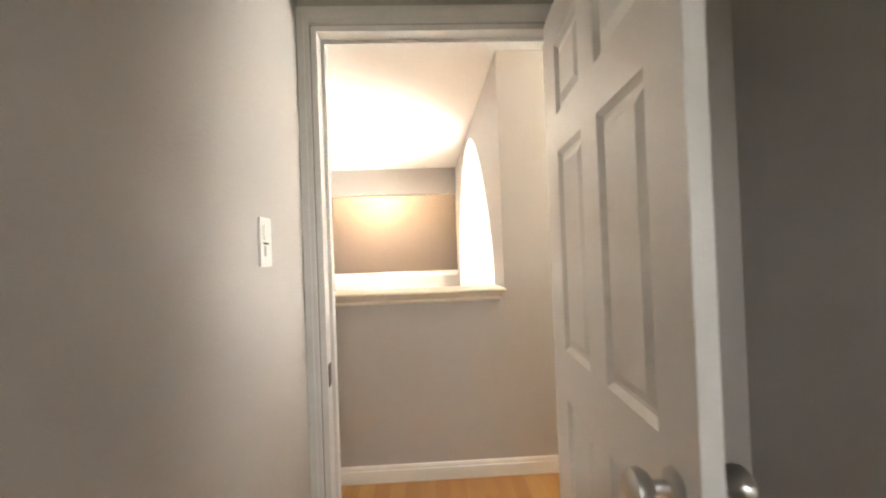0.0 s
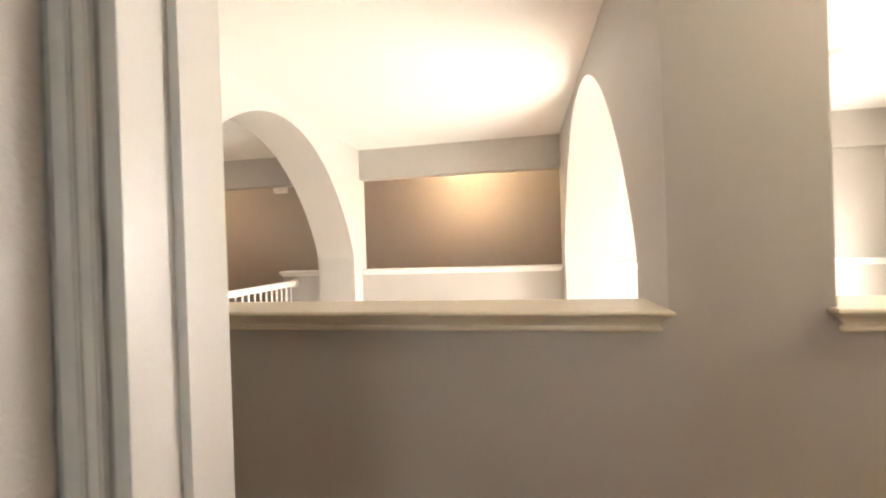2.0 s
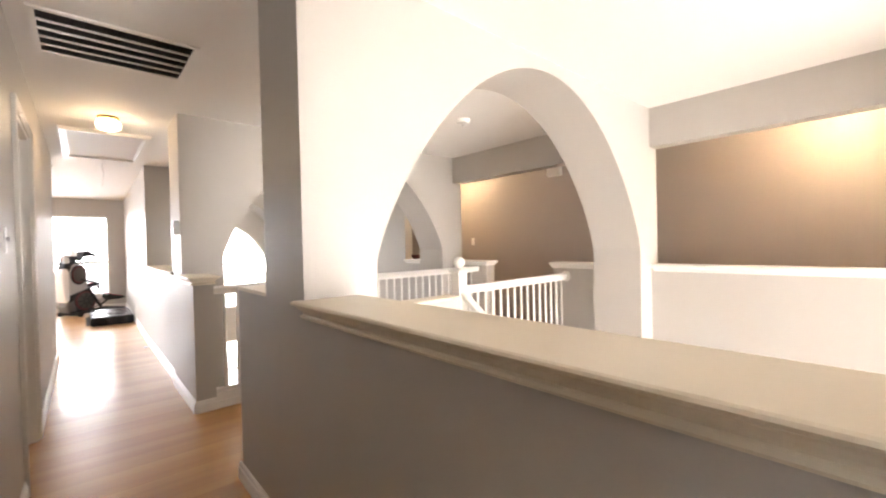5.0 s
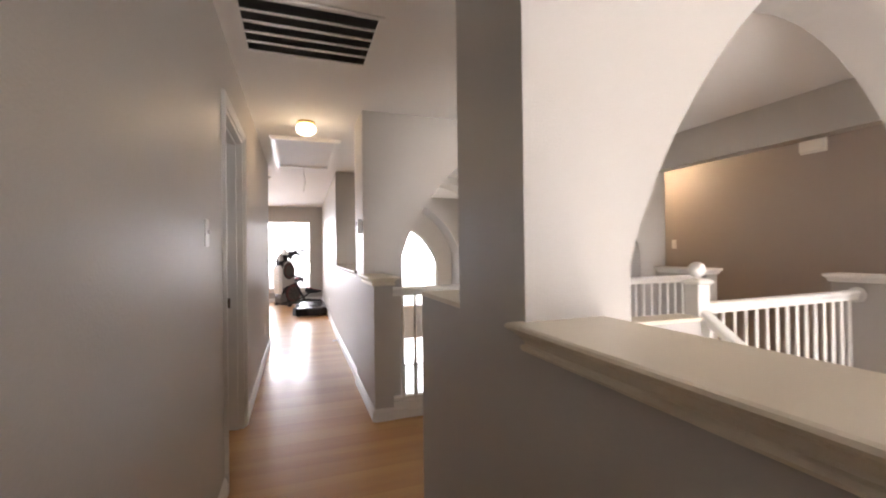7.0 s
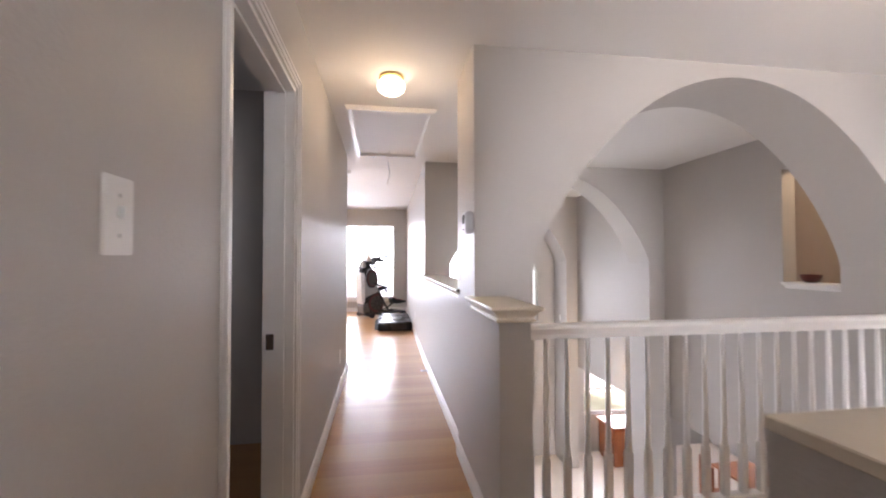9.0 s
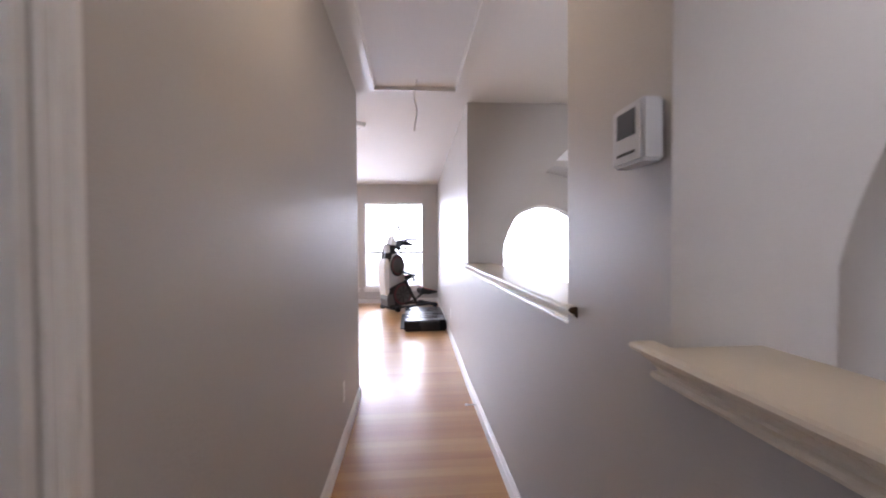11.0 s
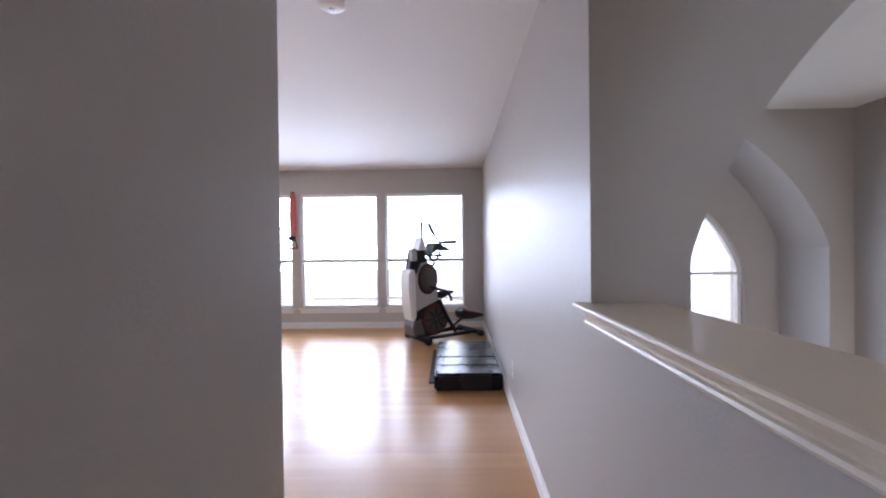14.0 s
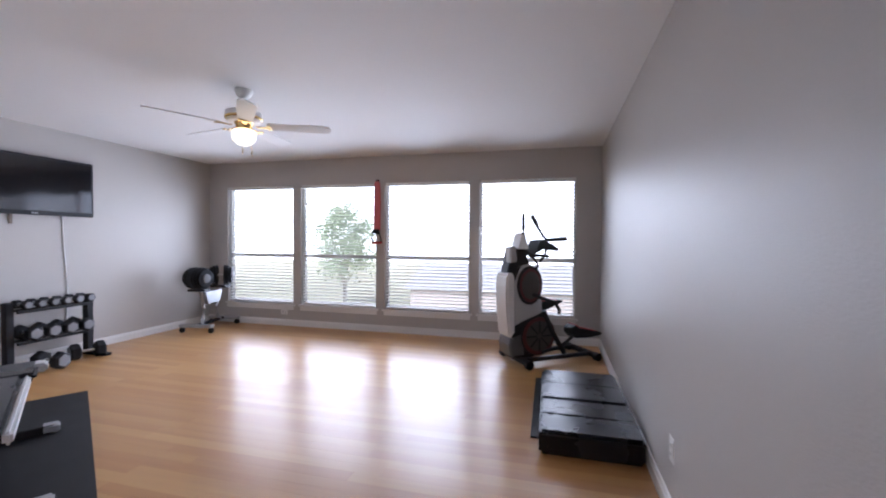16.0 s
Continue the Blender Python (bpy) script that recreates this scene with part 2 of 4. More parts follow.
    loops = [[bm.verts.new((x, y, z)) for x, y in ((x0 - o, y0 - o), (x1 + o, y0 - o), (x1 + o, y1 + o), (x0 - o, y1 + o))] for o, z in rings]
    for a, b in zip(loops, loops[1:]):
        for k in range(4):
            bm.faces.new((a[k - 1], a[k], b[k], b[k - 1]))
    bm.faces.new(loops[0][::-1]), bm.faces.new(loops[-1])
    return bm


CAP = [(0.003, -0.068), (0.014, -0.067), (0.018, -0.060), (0.016, -0.053), (0.009, -0.050), (0.011, -0.043), (0.020, -0.033), (0.027, -0.026), (0.029, -0.021), (0.036, -0.019), (0.043, -0.015), (0.046, -0.009), (0.043, -0.003), (0.037, 0.0)]


def cap(x0, x1, y0, y1, z, mat=None, label="cream painted moulded cap on the half wall"):
    bm = ringed(x0, x1, y0, y1, [(o, z + h) for o, h in CAP])
    return structure("trim", bm, mat or CREAM, label, "trim")


def arch_wall(name, x0, x1, y0, y1, ya, yb, spring, rise, z0, z1, label, mat=None):
    """A wall across x0..x1 that runs along y, with one round-headed opening from ya to yb that goes down to z0."""
    bm = bmesh.new()
    n = 56
    pts = [((ya + yb) / 2 - (yb - ya) / 2 * math.cos(math.pi * k / n), spring + rise * math.sin(math.pi * k / n) ** 1.58) for k in range(n + 1)]
    outline = [(y0, z0), (ya, z0)] + pts + [(yb, z0), (y1, z0)]
    front, back = [bm.verts.new((x1, y, z)) for y, z in outline], [bm.verts.new((x0, y, z)) for y, z in outline]
    top = [[bm.verts.new((x, y, z1)) for y, z in outline] for x in (x1, x0)]
    for i in range(len(outline) - 1):
        a, b = outline[i], outline[i + 1]
        if abs(a[0] - b[0]) > 1e-6:
            bm.faces.new((front[i], front[i + 1], top[0][i + 1], top[0][i]))
            bm.faces.new((back[i + 1], back[i], top[1][i], top[1][i + 1]))
            bm.faces.new((top[0][i], top[0][i + 1], top[1][i + 1], top[1][i]))
        bm.faces.new((front[i + 1], front[i], back[i], back[i + 1]))
    bm.faces.new((front[0], top[0][0], top[1][0], back[0]))
    bm.faces.new((front[-1], back[-1], top[1][-1], top[0][-1]))
    bmesh.ops.remove_doubles(bm, verts=bm.verts, dist=1e-5)
    return structure(name, bm, mat or PAINT, label, "wall")


BASE = [(0.0, 0.0), (0.016, 0.0), (0.016, 0.066), (0.011, 0.072), (0.011, 0.082), (0.006, 0.092), (0.0, 0.094)]


def baseboard(p, q, side, z=0.0, label="white painted wooden baseboard along the wall"):
    """From p to q (x, y) against a wall; side: the way (x, y) that it faces."""
    bm = bmesh.new()
    ends = [[(e[0] + side[0] * o, e[1] + side[1] * o, z + h) for o, h in BASE] for e in (p, q)]
    prism(bm, ends)
    return structure("baseboard", bm, WHITE, label, "baseboard")


# ---- the setting ----
H = 2.44
YS, YN, T = 1.01, 1.90, 0.20       # hall between its south wall and its half walls
LOW = -2.70                        # floor of the rooms below
NW = 5.10                          # wall north of the open bays
A0, A1 = -1.915, -1.48              # arched walls, west and east face
B0, B1 = -4.56, -4.07
C0, C1 = -7.29, -6.84
D0, D1 = -9.85, -9.28
E0, E1 = 0.79, 1.24
ARCH = dict(ya=2.23, yb=4.88, spring=1.195, rise=1.165)

structure("floor_gym", boxes((-12.03, -6.69, -3.95, 1.95, -0.30, -0.018)), DARK, "timber deck beneath the gym's honey-coloured planks", "floor")
structure("floor_hall", boxes((-6.69, 1.9, 0.88, 1.90, -0.30, -0.018), (-3.67, -2.24, 1.90, 5.10, -0.30, -0.018)), DARK, "timber deck beneath the hall's honey-coloured planks", "floor")
structure("floor_hall_east", boxes((1.935, 3.9, 0.88, 1.90, -0.30, 0.0)), OAK, "honey-coloured wooden floor at the hall's east end", "floor")
structure("floor_north_hall", boxes((-6.5, 3.3, NW + 0.14, 6.20, -0.30, 0.0), (-3.48, -2.50, NW + 0.001, NW + 0.14, -0.30, 0.0)), OAK, "honey-coloured wooden floor of the far hall", "floor")
structure("floor_start_room", boxes((-0.19, 1.52, -2.6, 0.879, -0.30, 0.0)), OAK, "honey-coloured wooden floor of the small room", "floor")
structure("floor_below", boxes((-10.2, 4.0, 1.0, 8.4, LOW - 0.2, LOW)), TILE, "beige tiled floor of the rooms below", "floor")
structure("ceiling_main", boxes((-12.3, 4.1, -4.0, 8.5, H, H + 0.15)), CEIL, "flat white textured ceiling over the whole upper storey", "ceiling")

# hall's south wall: the start room's doorway and a second doorway
D1L, D1R, D2L, D2R, DH, DH2 = 0.0, 0.81, -3.85, -3.03, 2.02, 2.045
structure("wall_south", boxes((-6.69, D2L, 0.88, YS, 0, H), (D2L, D2R, 0.88, YS, DH2, H), (D2R, D1L, 0.88, YS, 0, H), (D1L, D1R, 0.88, YS, DH, H), (D1R, 4.0, 0.88, YS, 0, H)),
          PAINT, "greige painted hall wall with two doorways and orange-peel texture", "wall")
structure("wall_start_room_side", boxes((-0.19, -0.04, -2.6, 0.88, 0, H)), PAINT, "greige painted wall beside the doorway", "wall")
structure("wall_start_room_east", boxes((1.40, 1.52, -2.6, 0.88, 0, H)), PAINT, "greige painted wall behind the open door", "wall")
# back wall is out of view; its opening is added to brighten the room
structure("wall_start_room_back", boxes((-0.19, 0.3, -2.72, -2.6, 0, H), (1.0, 1.52, -2.72, -2.6, 0, H), (0.3, 1.0, -2.72, -2.6, 0, 1.1), (0.3, 1.0, -2.72, -2.6, 1.9, H)), PAINT, "greige painted back wall with an opening added to let in light", "wall")
structure("wall_side_room", boxes((-5.0, -4.9, -1.2, 0.88, 0, H), (-2.2, -2.1, -1.2, 0.88, 0, H), (-5.0, -2.1, -1.3, -1.2, 0, H)), PAINT, "grey painted walls of the dim room behind the doorway", "wall")
structure("floor_side_room", boxes((-4.9, -2.2, -1.2, 0.88, -0.3, 0.0)), OAK, "wooden floor of the dim room", "floor")

# half walls and piers along the hall's north side
structure("wall_north_stairwell", boxes((A1, E0, YN, YN + T, -0.30, 1.045)), PAINT, "greige half wall between hall and stairwell", "wall")
structure("wall_stairwell_lower", boxes((A1, E0, YN + 0.01, YN + T, LOW, -0.30)), PAINT, "grey wall below the hall floor", "wall")
structure("wall_pier_east", boxes((E0, 1.222, YN, YN + T, LOW, H)), PAINT, "greige full-height pier between two openings", "wall")
structure("wall_north_east", boxes((1.222, 3.70, YN, YN + T, LOW, 1.045), (3.70, 4.0, YN, YN + T, LOW, H)), PAINT, "greige half wall with open space behind", "wall")
structure("wall_east_end", boxes((3.9, 4.0, 0.88, YN, 0, H)), PAINT, "greige wall at the hall's east end", "wall")
structure("wall_stub_stair", boxes((-2.37, A0, YN, 2.44, -0.30, 1.045)), PAINT, "greige half-height end block beside the pier", "wall")
structure("wall_stub_rail", boxes((B1, -3.60, YN, 2.04, 0, 1.03)), PAINT, "greige half-height stub wall carrying the railing", "wall")
structure("wall_pier_stub", boxes((B0, B1, YN, 2.10, LOW, H)), PAINT, "greige pier at the end of the arched wall", "wall")
structure("wall_north_gallery", boxes((C1, B0, YN + 0.02, YN + T, -0.30, 1.05)), PAINT, "greige half wall between hall and two-storey room", "wall")
structure("wall_gallery_lower", boxes((C1, B1, YN + 0.03, YN + T, LOW, -0.30)), PAINT, "grey wall below the hall floor", "wall")
bm = bmesh.new()
prism(bm, [[(C1, YN + 0.02, z), (C1, YN + T, z), (-12.03, YN + T, z), (-12.03, 2.0, z)] for z in (LOW, H)])
structure("wall_north_gym", bm, PAINT, "long greige gym wall with orange-peel texture", "wall")
cap(A1 + 0.02, E0 - 0.04, YN, YN + T, 1.066)
cap(1.243, 3.70, YN, YN + T, 1.07)
cap(C1, B0 + 0.02, YN + 0.02, YN + T, 1.068)
# thin dark piece over the cap's east end
bm = bmesh.new()
prism(bm, [[(x, YN + 0.02 - o, 1.068 + h) for o, h in CAP] + [(x, YN + 0.05, 1.068), (x, YN + 0.05, 1.0)] for x in (B0 + 0.0665, B0 + 0.070)])
structure("trim", bm, BRONZE, "thin dark brown end piece on the half wall cap", "trim")
cap(B1 - 0.02, -3.60, YN, 2.04, 1.06, label="cream painted moulded cap on the railing's stub wall")
structure("trim", ringed(-2.37, A0, YN, 2.44, [(0.0, 1.045), (0.002, 1.047), (0.002, 1.062), (0.0, 1.064)]), CREAM, "plain cream painted top of the end block", "trim")

# arched cross walls
arch_wall("wall_arch_stair", A0, A1, YN, NW, z0=LOW, z1=H, label="pale greige cross wall with a tall round arch", **ARCH)
arch_wall("wall_arch_rail", B0, B1, 2.099, NW, z0=LOW, z1=H, label="pale greige cross wall with a tall round arch behind the railing", **ARCH)
arch_wall("wall_arch_gallery", C0, C1, 2.10, NW, z0=LOW, z1=H, label="grey cross wall with a tall round arch over the two-storey room", **ARCH)
arch_wall("wall_arch_window", D0 + 0.002, D1, 2.10, NW, z0=LOW, z1=H, label="grey cross wall with an arched recess before the window", **ARCH)
arch_wall("wall_arch_east", E0, E1, 2.10, NW, z0=LOW, z1=H, label="pale cross wall with a tall round arch to the bright bay", **ARCH)

# arched window walls at both ends
WIN = dict(ya=2.62, yb=4.53, spring=0.97, rise=0.87)
arch_wall("wall_west_window", D0 - 0.15, D0, 2.06, 5.3, z0=0.0, z1=H, label="grey outer wall with a round-headed window", **WIN)
structure("wall_west_low", boxes((D0 - 0.15, D0, 2.06, 2.60, LOW, 0), (D0 - 0.15, D0, 4.40, 5.3, LOW, 0), (D0 - 0.15, D0, 2.6, 4.4, -0.75, 0), (D0 - 0.15, D0, 2.6, 4.4, LOW, -2.1),
                                (D0 - 0.15, D0, 5.3, 5.5, LOW, H), (D0 - 0.15, D0, 5.5, 7.2, -1.0, H), (D0 - 0.15, D0, 5.5, 7.2, LOW, -1.95), (D0 - 0.15, D0, 7.2, 8.4, LOW, H)), PAINT, "grey outer wall with windows of the room below", "wall")
arch_wall("wall_east_window", 3.72, 3.87, 1.95, 5.3, z0=0.0, z1=H, label="pale outer wall with a round-headed window", **WIN)
structure("wall_east_low", boxes((3.72, 3.87, 1.95, 2.60, LOW, 0), (3.72, 3.87, 4.40, 5.3, LOW, 0), (3.72, 3.87, 2.6, 4.4, -0.75, 0), (3.72, 3.87, 2.6, 4.4, LOW, -2.1), (3.72, 3.87, 5.3, 8.4, LOW, H)), PAINT, "pale outer wall below the arched window", "wall")

# north wall of the bays: half walls, headers and openings to the far hall
N1 = NW + 0.14
HEAD = 2.095
for n, d in enumerate(((B1, A0, NW, N1, HEAD, H), (A1, E0, NW, N1, HEAD, H), (E1, 3.72, NW, N1, HEAD, H), (-5.21, B0, NW, N1, HEAD, H))):
    structure("wall_north_far_header_%d" % (n + 1), boxes(d), PAINT, "greige header over the opening to the far hall", "wall")
for n, d in enumerate(((B1, -3.48, NW, N1, 0, 1.02), (-2.50, A0, NW, N1, 0, 1.02), (A1, E0, NW, N1, LOW, 1.02), (E1, 3.72, NW, N1, LOW, 1.02), (-5.21, B0, NW, N1, -0.80, 1.02))):
    structure("wall_north_far_half_%d" % (n + 1), boxes(d), PAINT, "pale greige half wall before the far hall", "wall")
for n, d in enumerate(((A0, A1, NW, N1, LOW, H), (B0, B1, NW, N1, LOW, H), (E0, E1, NW, N1, LOW, H), (C0, -5.21, NW, N1, -0.80, H), (C0, C1, NW, N1, LOW, -0.80), (D0, C0, NW, N1, -0.80, H), (E1, 3.72, NW + 0.05, N1, 1.02, HEAD))):
    structure("wall_north_far_piers_%d" % (n + 1), boxes(d), PAINT, "greige wall between the openings to the far hall", "wall")
for x0, x1 in ((B1 + 0.04, -3.48), (-2.50, A0 - 0.04), (A1 + 0.04, E0 - 0.04), (E1 + 0.04, 3.68), (-5.17, B0 - 0.04)):
    bm = ringed(x0, x1, NW, N1, [(0.002, 0.985), (0.014, 0.99), (0.018, 1.01), (0.032, 1.02), (0.036, 1.03), (0.034, 1.045)])
    structure("trim", bm, WHITE, "white moulded cap on the far half wall", "trim")
structure("wall_north_hall_back", boxes((-10.1, 3.87, 6.20, 6.33, -0.3, H)), TAUPE, "taupe painted back wall of the far hall", "wall")
structure("wall_north_hall_end", boxes((-6.6, -6.5, N1, 6.20, 0, H)), TAUPE, "taupe end wall of the far hall", "wall")
structure("ceiling_below", boxes((D0, 3.72, N1 + 0.01, 8.4, -0.45, -0.31)), CEIL, "white ceiling of the room below", "ceiling")
structure("wall_below_back", boxes((-10.1, 3.87, 8.4, 8.5, LOW, -0.3)), PAINT, "greige back wall of the room below", "wall")
structure("wall_below_south", boxes((-10.1, 3.87, 0.9, 1.0, LOW, -0.3)), PAINT, "greige wall of the room below", "wall")

# gym shell
GX, GY = -11.87, -3.75
WIN_Y = [(-3.42, -2.27), (-2.14, -0.95), (-0.823, 0.377), (0.50, 1.705)]
WZ0, WZ1 = 0.32, 2.07
dims = [(GX - 0.16, GX, -3.95, -3.42, 0, H), (GX - 0.16, GX, 1.705, 2.0, 0, H), (GX - 0.16, GX, -3.42, 1.705, 0, WZ0), (GX - 0.16, GX, -3.42, 1.705, WZ1, H)]
dims += [(GX - 0.16, GX, a[1], b[0], WZ0, WZ1) for a, b in zip(WIN_Y, WIN_Y[1:])]
for n, d in enumerate(dims):
    structure("wall_gym_west_%d" % (n + 1), boxes(d), PAINT, "greige window wall of the gym", "wall")
structure("wall_gym_south", boxes((GX, -6.57, GY - 0.15, GY, 0, H)), PAINT, "greige gym wall that carries the television", "wall")
structure("wall_gym_east", boxes((-6.69, -6.57, GY, 0.88, 0, H)), PAINT, "greige wall between gym and hall", "wall")

# ---- openings: doors, casings, windows ----


def casing(bm, x0, x1, h, y, out, w=0.056):
    """Moulded casing round a doorway in a wall face at y; out: -1 or 1, the way it faces."""
    for d0, d1, t in ((0.004, w, 0.010), (0.018, w - 0.006, 0.015), (w - 0.018, w - 0.002, 0.019)):
        ya, yb = sorted((y, y + out * t))
        box(bm, x0 - d1, x0 - d0, ya, yb, 0, h + d1)
        box(bm, x1 + d0, x1 + d1, ya, yb, 0, h + d1)
        box(bm, x0 - d0, x1 + d0, ya, yb, h + d0, h + d1)


def doorway(name, x0, x1, h, y0, y1, label, stop):
    ob = thing(name, label, "doorway")
    ob["kind"] = "structure"
    bm = boxes((x0, x0 + 0.018, y0, y1, 0, h), (x1 - 0.018, x1, y0, y1, 0, h), (x0 + 0.018, x1 - 0.018, y0, y1, h - 0.018, h))
    part("door_jamb", bm, WHITE, ob)
    bm = boxes((x0 + 0.018, x0 + 0.030, stop, stop + 0.035, 0, h - 0.018), (x1 - 0.030, x1 - 0.018, stop, stop + 0.035, 0, h - 0.018), (x0 + 0.030, x1 - 0.030, stop, stop + 0.035, h - 0.030, h - 0.018))
    part("door_stop", bm, WHITE, ob)
    for y, out in ((y0, -1), (y1, 1)):
        bm = bmesh.new()
        casing(bm, x0, x1, h, y, out)
        part("casing", bm, WHITE, ob, bevel=0.002)
    return ob


door_way_1 = doorway("door_1", D1L, D1R, DH, 0.88, YS, "white painted door frame with moulded casing", 0.935)
door_way_2 = doorway("door_2", D2L, D2R, DH2, 0.88, YS, "white painted door frame of the dim side room", 0.935)
part("strike_plate", boxes((D1L + 0.018, D1L + 0.0205, 0.892, 0.925, 0.86, 0.93)), BRONZE, door_way_1, "brown bronze strike plate")
part("strike_plate", boxes((D2L + 0.018, D2L + 0.0205, 0.892, 0.925, 0.86, 0.93)), BRONZE, door_way_2, "dark strike plate")


def panelled_door(w, h, t=0.036):
    """A moulded six-panel door, its hinge edge at the origin, that runs along x."""
    bm = bmesh.new()
    cols = [(0.115, w / 2 - 0.055), (w / 2 + 0.055, w - 0.115)]
    rows = [(0.20, 0.815), (0.965, 1.56), (1.67, h - 0.12)]
    xs, zs = [0, *cols[0], *cols[1], w], [0, *rows[0], *rows[1], *rows[2], h]
    for i in (0, 2, 4):
        box(bm, xs[i], xs[i + 1], -t / 2, t / 2, 0, h)
    for x0, x1 in cols:
        for k in (0, 2, 4, 6):
            box(bm, x0, x1, -t / 2, t / 2, zs[k], zs[k + 1])
        for z0, z1 in rows:
            for s in (-1, 1):
                outer = [(x0, z0), (x1, z0), (x1, z1), (x0, z1)]
                rings = []
                for inset, depth in ((0, t / 2), (0.014, t / 2 - 0.011), (0.024, t / 2 - 0.011), (0.045, t / 2 - 0.003)):
                    cx, cz = (x0 + x1) / 2, (z0 + z1) / 2
                    rings.append([bm.verts.new((x + (inset if x < cx else -inset), s * depth, z + (inset if z < cz else -inset))) for x, z in outer])
                for a, b in zip(rings, rings[1:]):
                    for k in range(4):
                        bm.faces.new((a[k - 1], a[k], b[k], b[k - 1]))
                bm.faces.new(rings[-1])
    return bm


open_door = thing("panel_door", "white six-panel door standing open into the small room", "door", at=pose(D1R - 0.036, 0.878, 0.008, 0, 0, -94.2))
part("door_leaf", panelled_door(0.79, 2.0, 0.032), WHITE, open_door)
for s in (-1, 1):
    bm = bmesh.new()
    lathe(bm, [(0.026, 0), (0.030, 0.004), (0.026, 0.010), (0.012, 0.014), (0.011, 0.036), (0.022, 0.042), (0.030, 0.054), (0.029, 0.066), (0.018, 0.074)], m=pose(0.725, s * 0.016, 0.905, -90 * s, 0, 0))
    part("door_knob", bm, METAL, open_door, "round satin nickel door knob", smooth=True)
for z in (0.2, 1.0, 1.8):
    part("hinge", boxes((-0.004, 0.03, 0.0162, 0.0185, z, z + 0.09)), METAL, open_door)


def plate(name, label, category, m, kind="switch"):
    """A wall plate that faces +y before it is placed."""
    ob = thing(name, label, category, at=m)
    bm = boxes((-0.036, 0.036, 0.0, 0.005, -0.059, 0.059))
    part("cover", bm, PLATE, ob, bevel=0.002)
    if kind == "rocker":
        part("rocker", boxes((-0.016, 0.016, 0.005, 0.009, -0.033, 0.033)), PLATE, ob, bevel=0.001)
    elif kind == "dimmer":
        part("rocker", boxes((-0.016, 0.016, 0.005, 0.009, 0.004, 0.040)), PLATE, ob, bevel=0.001)
        part("slot", boxes((-0.016, 0.016, 0.005, 0.0062, -0.006, -0.001)), DARK, ob)
        part("sensor", boxes((-0.013, 0.013, 0.005, 0.010, -0.034, -0.010)), PLATE, ob, bevel=0.001)
    elif kind == "toggle":
        part("toggle", boxes((-0.005, 0.005, 0.005, 0.016, -0.004, 0.014)), PLATE, ob, bevel=0.001)
        for z in (-0.030, 0.030):
            part("screw", boxes((-0.003, 0.003, 0.005, 0.006, z - 0.003, z + 0.003)), METAL, ob)
    else:
        for z in (-0.021, 0.021):
            sock = part("socket", boxes((-0.016, 0.016, 0.005, 0.007, z - 0.014, z + 0.014)), PLATE, ob, bevel=0.001)
            for x in (-0.006, 0.006):
                part("slot", boxes((x - 0.0015, x + 0.0015, 0.007, 0.0074, z - 0.005, z + 0.005)), DARK, sock)
    return ob


plate("light_switch", "white dimmer switch plate on the greige wall", "switch", pose(-0.04, 0.548, 1.317, 0, 0, -90), "dimmer")
plate("light_switch", "white double toggle switch plate beside the side door", "switch", pose(-2.574, YS, 1.333), "toggle")
plate("wall_outlet", "white power outlet low on the hall wall", "outlet", pose(-5.92, YS, 0.335), "outlet")
plate("wall_outlet", "white power outlet low on the gym wall", "outlet", pose(-8.66, 1.949, 0.32, 0, 0, 180), "outlet")
plate("wall_outlet", "white power outlet below the gym windows", "outlet", pose(GX, -2.42, 0.2, 0, 90, -90), "outlet")
plate("light_switch", "white rocker plate low on the deep arch jamb", "switch", pose(-9.58, 4.88, 0.09, 0, 0, 180), "rocker")
plate("light_switch", "white switch plate on the taupe far wall", "switch", pose(-4.79, 6.20, 1.30, 0, 0, 180), "rocker")

chime = thing("door_chime", "white plastic door chime box on the taupe wall", "door chime")
part("cover", boxes((-3.28, -3.08, 6.14, 6.20, 2.18, 2.30)), PLATE, chime, bevel=0.008)
part("back_plate", boxes((-3.29, -3.07, 6.19, 6.20, 2.17, 2.31)), PLATE, chime)
thermo = thing("thermostat", "beige thermostat on the pier above the half wall", "thermostat")
part("case", boxes((-4.205, -4.09, YN - 0.045, YN, 1.405, 1.525)), SILVER, thermo, bevel=0.006)
part("display", boxes((-4.18, -4.115, YN - 0.0465, YN - 0.045, 1.46, 1.51)), DARK, thermo)
part("vent_slot", boxes((-4.18, -4.115, YN - 0.0465, YN - 0.045, 1.425, 1.43)), DARK, thermo)


def smoke_detector(x, y, label):
    ob = thing("smoke_detector", label, "smoke detector")
    bm = bmesh.new()
    lathe(bm, [(0.070, 0), (0.070, -0.012)], (x, y, H))
    part("base", bm, PLATE, ob, smooth=True)
    bm = bmesh.new()
    lathe(bm, [(0.062, -0.012), (0.064, -0.03), (0.05, -0.042), (0.03, -0.046)], (x, y, H))
    part("cover", bm, PLATE, ob, smooth=True)
    bm = bmesh.new()
    lathe(bm, [(0.012, -0.046), (0.010, -0.050)], (x, y, H), 12)
    part("test_button", bm, GREYP, ob)


smoke_detector(-2.73, 4.0, "round cream smoke detector on the landing ceiling")
# detector-shaped disc stands in for a ceiling fitting of unclear kind
smoke_detector(2.4, 3.63, "flat round cream ceiling fitting in the bright bay")
smoke_detector(-7.52, 0.93, "round white smoke detector on the gym ceiling")


def ceiling_lamp(x, y, label):
    ob = thing("ceiling_lamp", label, "ceiling lamp", "flush ceiling lamps", at=pose(x, y, H))
